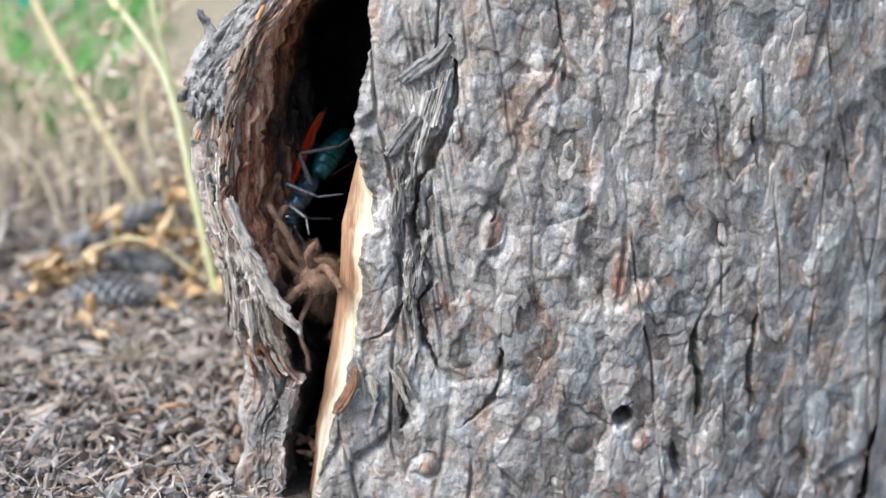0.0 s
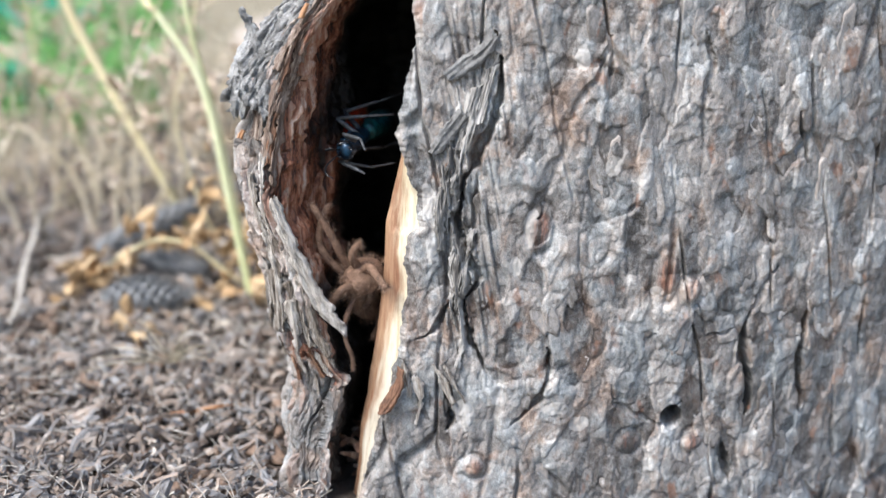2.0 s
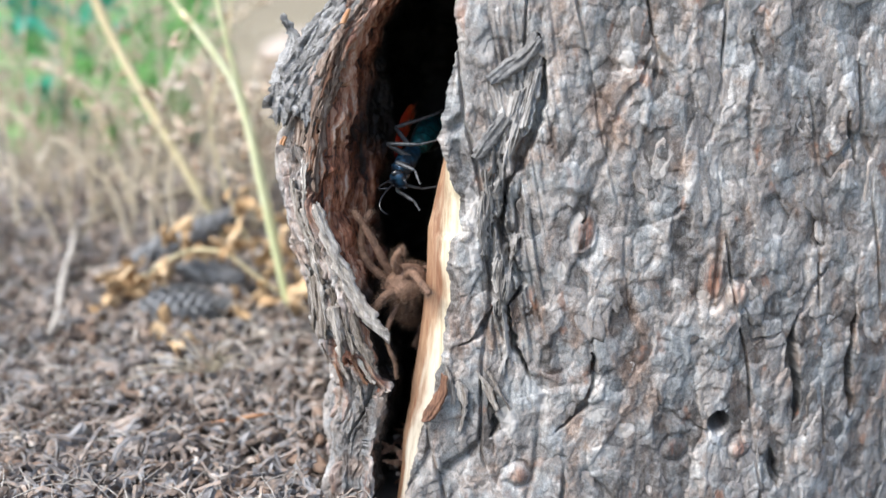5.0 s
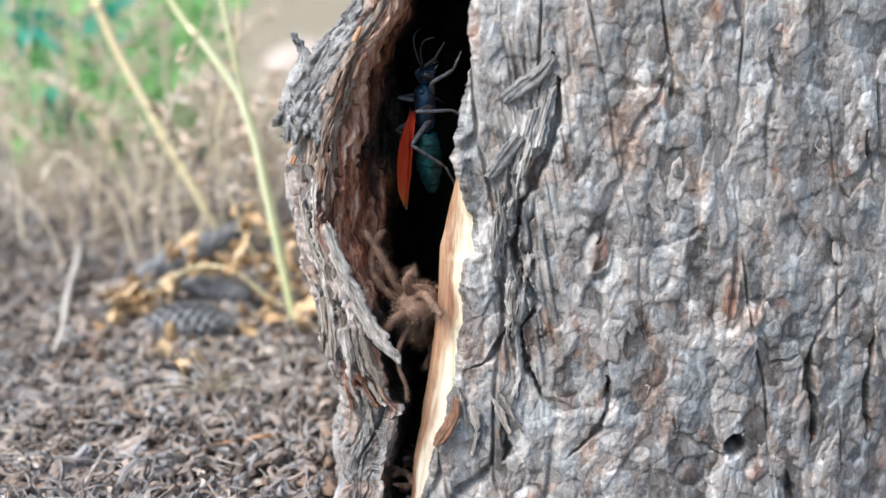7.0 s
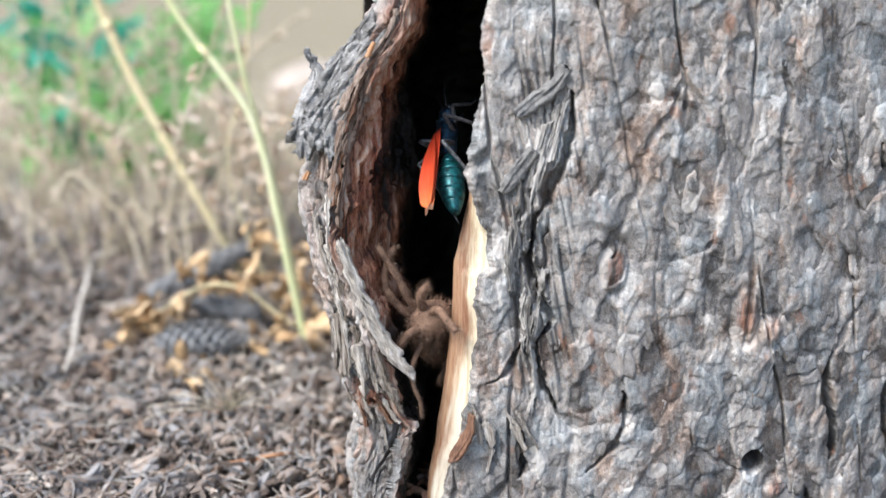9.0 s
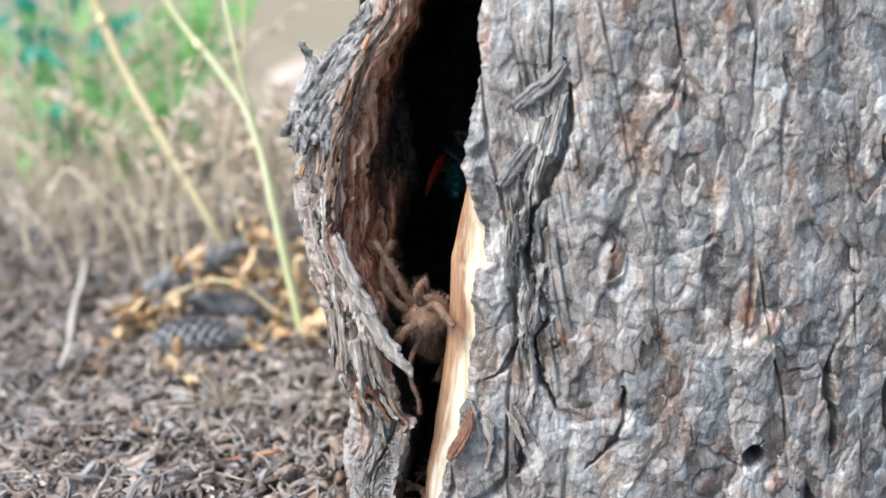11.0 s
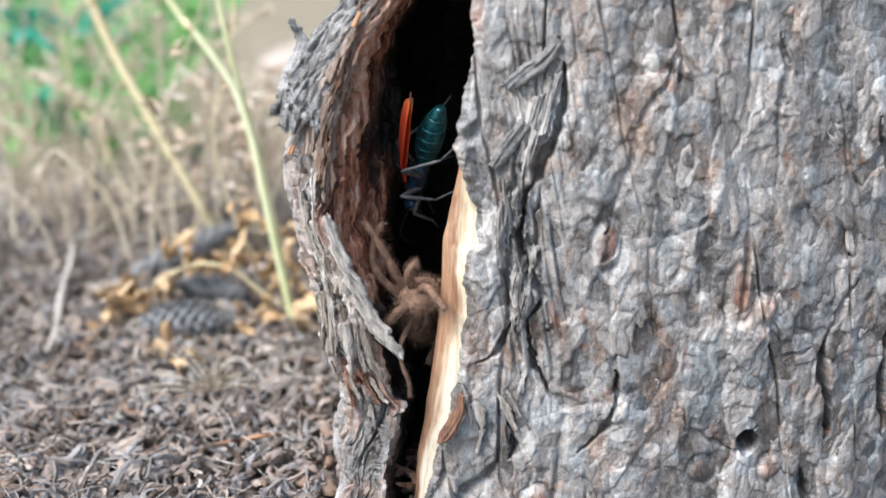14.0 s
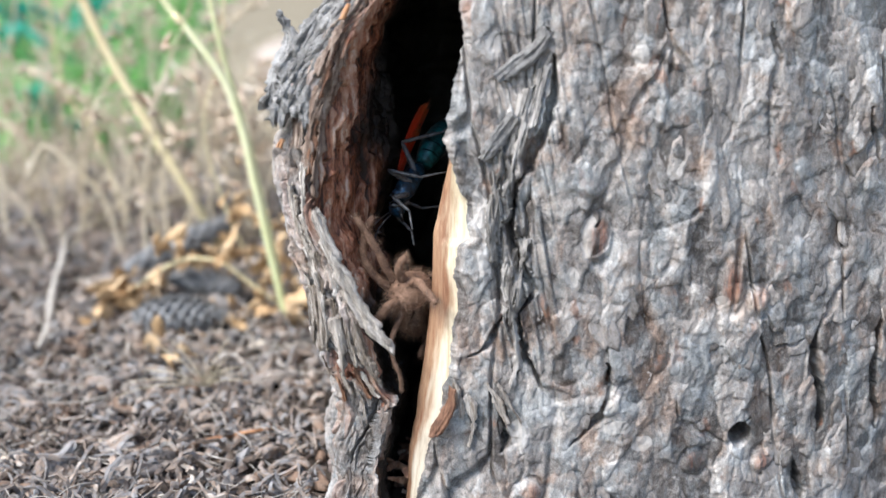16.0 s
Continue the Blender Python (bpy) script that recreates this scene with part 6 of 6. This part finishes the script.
# ---- what moves ----
# seconds, place of the thorax, way of the head, way of the back
WASP_ROWS = [
    (0, (-0.0183, 0.025, 0.1174), (-0.28, -0.62, -0.73), (-0.94, 0.02, 0.34)),
    (0.3, (-0.0197, 0.0266, 0.1254), (-0.19, -0.77, -0.61), (-0.97, 0.05, 0.25)),
    (0.6, (-0.0186, 0.0281, 0.1341), (-0.17, -0.91, -0.4), (-0.98, 0.11, 0.15)),
    (0.9, (-0.0147, 0.0292, 0.1355), (-0.17, -0.93, -0.41), (-0.99, 0.08, 0.13)),
    (1.2, (-0.014, 0.0301, 0.1363), (-0.18, -0.98, -0.26), (-0.99, 0.1, 0.04)),
    (1.5, (-0.0144, 0.0292, 0.1394), (-0.15, -0.99, -0.22), (-1.0, 0.06, 0.02)),
    (1.8, (-0.0153, 0.0291, 0.1375), (-0.16, -0.98, -0.24), (-1.0, 0.08, 0.03)),
    (2.1, (-0.0141, 0.0281, 0.1393), (-0.17, -0.99, -0.22), (-1.0, 0.09, 0.03)),
    (2.4, (-0.0132, 0.0281, 0.136), (-0.17, -0.98, -0.26), (-1.0, 0.09, 0.03)),
    (2.7, (-0.0115, 0.027, 0.1336), (-0.19, -0.97, -0.31), (-0.99, 0.1, 0.05)),
    (3.0, (-0.0119, 0.0269, 0.1324), (-0.23, -0.94, -0.38), (-0.99, 0.13, 0.07)),
    (3.3, (-0.0116, 0.0259, 0.1331), (-0.23, -0.9, -0.44), (-0.98, 0.15, 0.11)),
    (3.5, (-0.0118, 0.0259, 0.1339), (-0.25, -0.81, -0.53), (-0.97, 0.18, 0.18)),
    (3.7, (-0.0108, 0.0261, 0.1322), (-0.23, -0.79, -0.57), (-0.97, 0.15, 0.18)),
    (4.4, (-0.0105, 0.0261, 0.1313), (-0.22, -0.8, -0.57), (-0.97, 0.14, 0.17)),
    (5.1, (-0.0101, 0.0261, 0.1335), (-0.15, -0.89, -0.43), (-0.99, 0.11, 0.1)),
    (5.8, (-0.0101, 0.0263, 0.1399), (-0.08, -0.93, -0.35), (-1.0, 0.06, 0.06)),
    (6.0, (-0.0104, 0.0262, 0.1436), (-0.07, -0.97, -0.21), (-1.0, 0.06, 0.04)),
    (6.1, (-0.0099, 0.0254, 0.1466), (-0.03, -0.99, -0.13), (-1.0, 0.03, 0.02)),
    (6.25, (-0.0091, 0.0245, 0.1500), (0.03, -0.95, 0.3), (-1.0, -0.03, -0.01)),
    (6.4, (-0.0094, 0.0246, 0.1530), (0.05, -0.84, 0.54), (-1.0, -0.05, -0.02)),
    (6.55, (-0.0092, 0.0238, 0.1560), (0.06, -0.70, 0.71), (-1.0, -0.04, -0.02)),
    (6.7, (-0.0089, 0.0231, 0.1595), (0.07, -0.52, 0.85), (-1.0, -0.06, -0.03)),
    (6.85, (-0.0078, 0.0241, 0.1639), (0.07, -0.55, 0.83), (-0.91, -0.38, -0.17)),
    (7.0, (-0.0069, 0.024, 0.1622), (0.09, -0.27, 0.96), (-0.88, -0.47, -0.05)),
    (7.3, (-0.005, 0.0242, 0.1614), (0.05, -0.14, 0.99), (-0.88, -0.48, -0.02)),
    (7.6, (-0.0052, 0.0242, 0.163), (0.1, -0.14, 0.98), (-0.87, -0.49, 0.02)),
    (7.9, (-0.0056, 0.0241, 0.1634), (-0.02, -0.14, 0.99), (-0.88, -0.47, -0.09)),
    (8.2, (-0.0054, 0.0257, 0.1622), (-0.04, 0.42, 0.91), (-0.9, -0.42, 0.16)),
    (8.5, (-0.0044, 0.0285, 0.1616), (-0.04, 0.67, 0.74), (-0.75, -0.51, 0.42)),
    (8.8, (-0.0044, 0.0289, 0.156), (0.08, 0.78, 0.62), (-0.77, -0.34, 0.53)),
    (9.1, (-0.0036, 0.0313, 0.1562), (-0.03, 0.73, 0.68), (-0.78, -0.44, 0.44)),
    (9.8, (-0.005, 0.0459, 0.1535), (0.07, 0.79, 0.61), (-0.79, -0.33, 0.52)),
    (10.5, (-0.0038, 0.0735, 0.1457), (0.1, 0.87, 0.49), (-0.83, -0.2, 0.52)),
    (11.3, (-0.0001, 0.0979, 0.1395), (0.19, 0.92, 0.33), (-0.96, 0.09, 0.27)),
    (11.6, (-0.0009, 0.0979, 0.1387), (0.22, 0.9, 0.39), (-0.94, 0.09, 0.33)),
    (12.0, (-0.0018, 0.0979, 0.1396), (0.2, 0.91, 0.37), (-0.95, 0.08, 0.3)),
    (12.4, (-0.0022, 0.098, 0.1393), (0.18, 0.91, 0.37), (-0.95, 0.07, 0.3)),
    (12.8, (-0.0036, 0.0981, 0.1392), (0.15, 0.94, 0.32), (-0.97, 0.07, 0.24)),
    (13.0, (-0.0072, 0.0892, 0.1399), (0.11, 0.97, 0.2), (-0.99, 0.09, 0.08)),
    (13.1, (-0.0092, 0.0713, 0.1393), (0.04, 1.0, 0.08), (-1.0, 0.03, 0.02)),
    (13.2, (-0.0087, 0.0666, 0.137), (-0.02, 1.0, -0.06), (-1.0, -0.02, -0.0)),
    (13.35, (-0.0088, 0.06, 0.1322), (-0.12, 0.94, -0.32), (-0.99, -0.12, 0.02)),
    (13.5, (-0.0088, 0.053, 0.1288), (-0.17, 0.83, -0.53), (-0.99, -0.16, 0.07)),
    (13.8, (-0.0095, 0.0377, 0.128), (-0.18, 0.62, -0.76), (-0.98, -0.15, 0.12)),
    (14.1, (-0.0129, 0.0345, 0.1277), (-0.16, 0.55, -0.82), (-0.94, -0.34, -0.05)),
    (14.5, (-0.0117, 0.0259, 0.1254), (-0.26, -0.14, -0.96), (-0.96, -0.01, 0.26)),
    (14.8, (-0.0111, 0.027, 0.126), (-0.23, -0.31, -0.92), (-0.9, -0.28, 0.32)),
    (15.0, (-0.0103, 0.0251, 0.1272), (-0.23, -0.4, -0.88), (-0.97, 0.05, 0.23)),
    (15.4, (-0.0109, 0.0267, 0.1255), (-0.24, -0.36, -0.9), (-0.9, -0.26, 0.35)),
    (15.7, (-0.0123, 0.0324, 0.124), (-0.34, -0.55, -0.76), (-0.94, 0.16, 0.3)),
    (16.0, (-0.0122, 0.0401, 0.1235), (-0.31, -0.65, -0.7), (-0.95, 0.18, 0.25)),
]


def facing(place, ahead, back):
    x = Vector(ahead).normalized()
    z = Vector(back)
    z = (z - x * z.dot(x)).normalized()
    return Matrix.Translation(place) @ Matrix((x, z.cross(x), z)).transposed().to_4x4()


def motions():
    rows = WASP_ROWS
    walk(wasp, [(t, facing(p, a, b)) for t, p, a, b in rows])
    # legs step while the wasp shifts its ground
    steps = [0.4 * k for k in range(41)]
    for leg, root, side, k in wasp_legs:
        path = []
        for n, t in enumerate(steps):
            a = [r for r in rows if r[0] <= t][-1]
            later = [r for r in rows if r[0] > t]
            b = later[0] if later else a
            pace = min(1.0, (Vector(b[1]) - Vector(a[1])).length / max(0.05, b[0] - a[0]) / 0.02 + (Vector(b[2]) - Vector(a[2])).length)
            swing = (3 + 13 * pace) * math.sin(2.1 * n + 2.0 * k + 1.6 * side)
            lift_ = (2 + 6 * pace) * math.cos(1.7 * n + 1.3 * k + side)
            path.append((t, Matrix.Translation(root) @ pose(0, 0, 0, lift_ * side, 0, swing)))
        walk(leg, path)


motions()
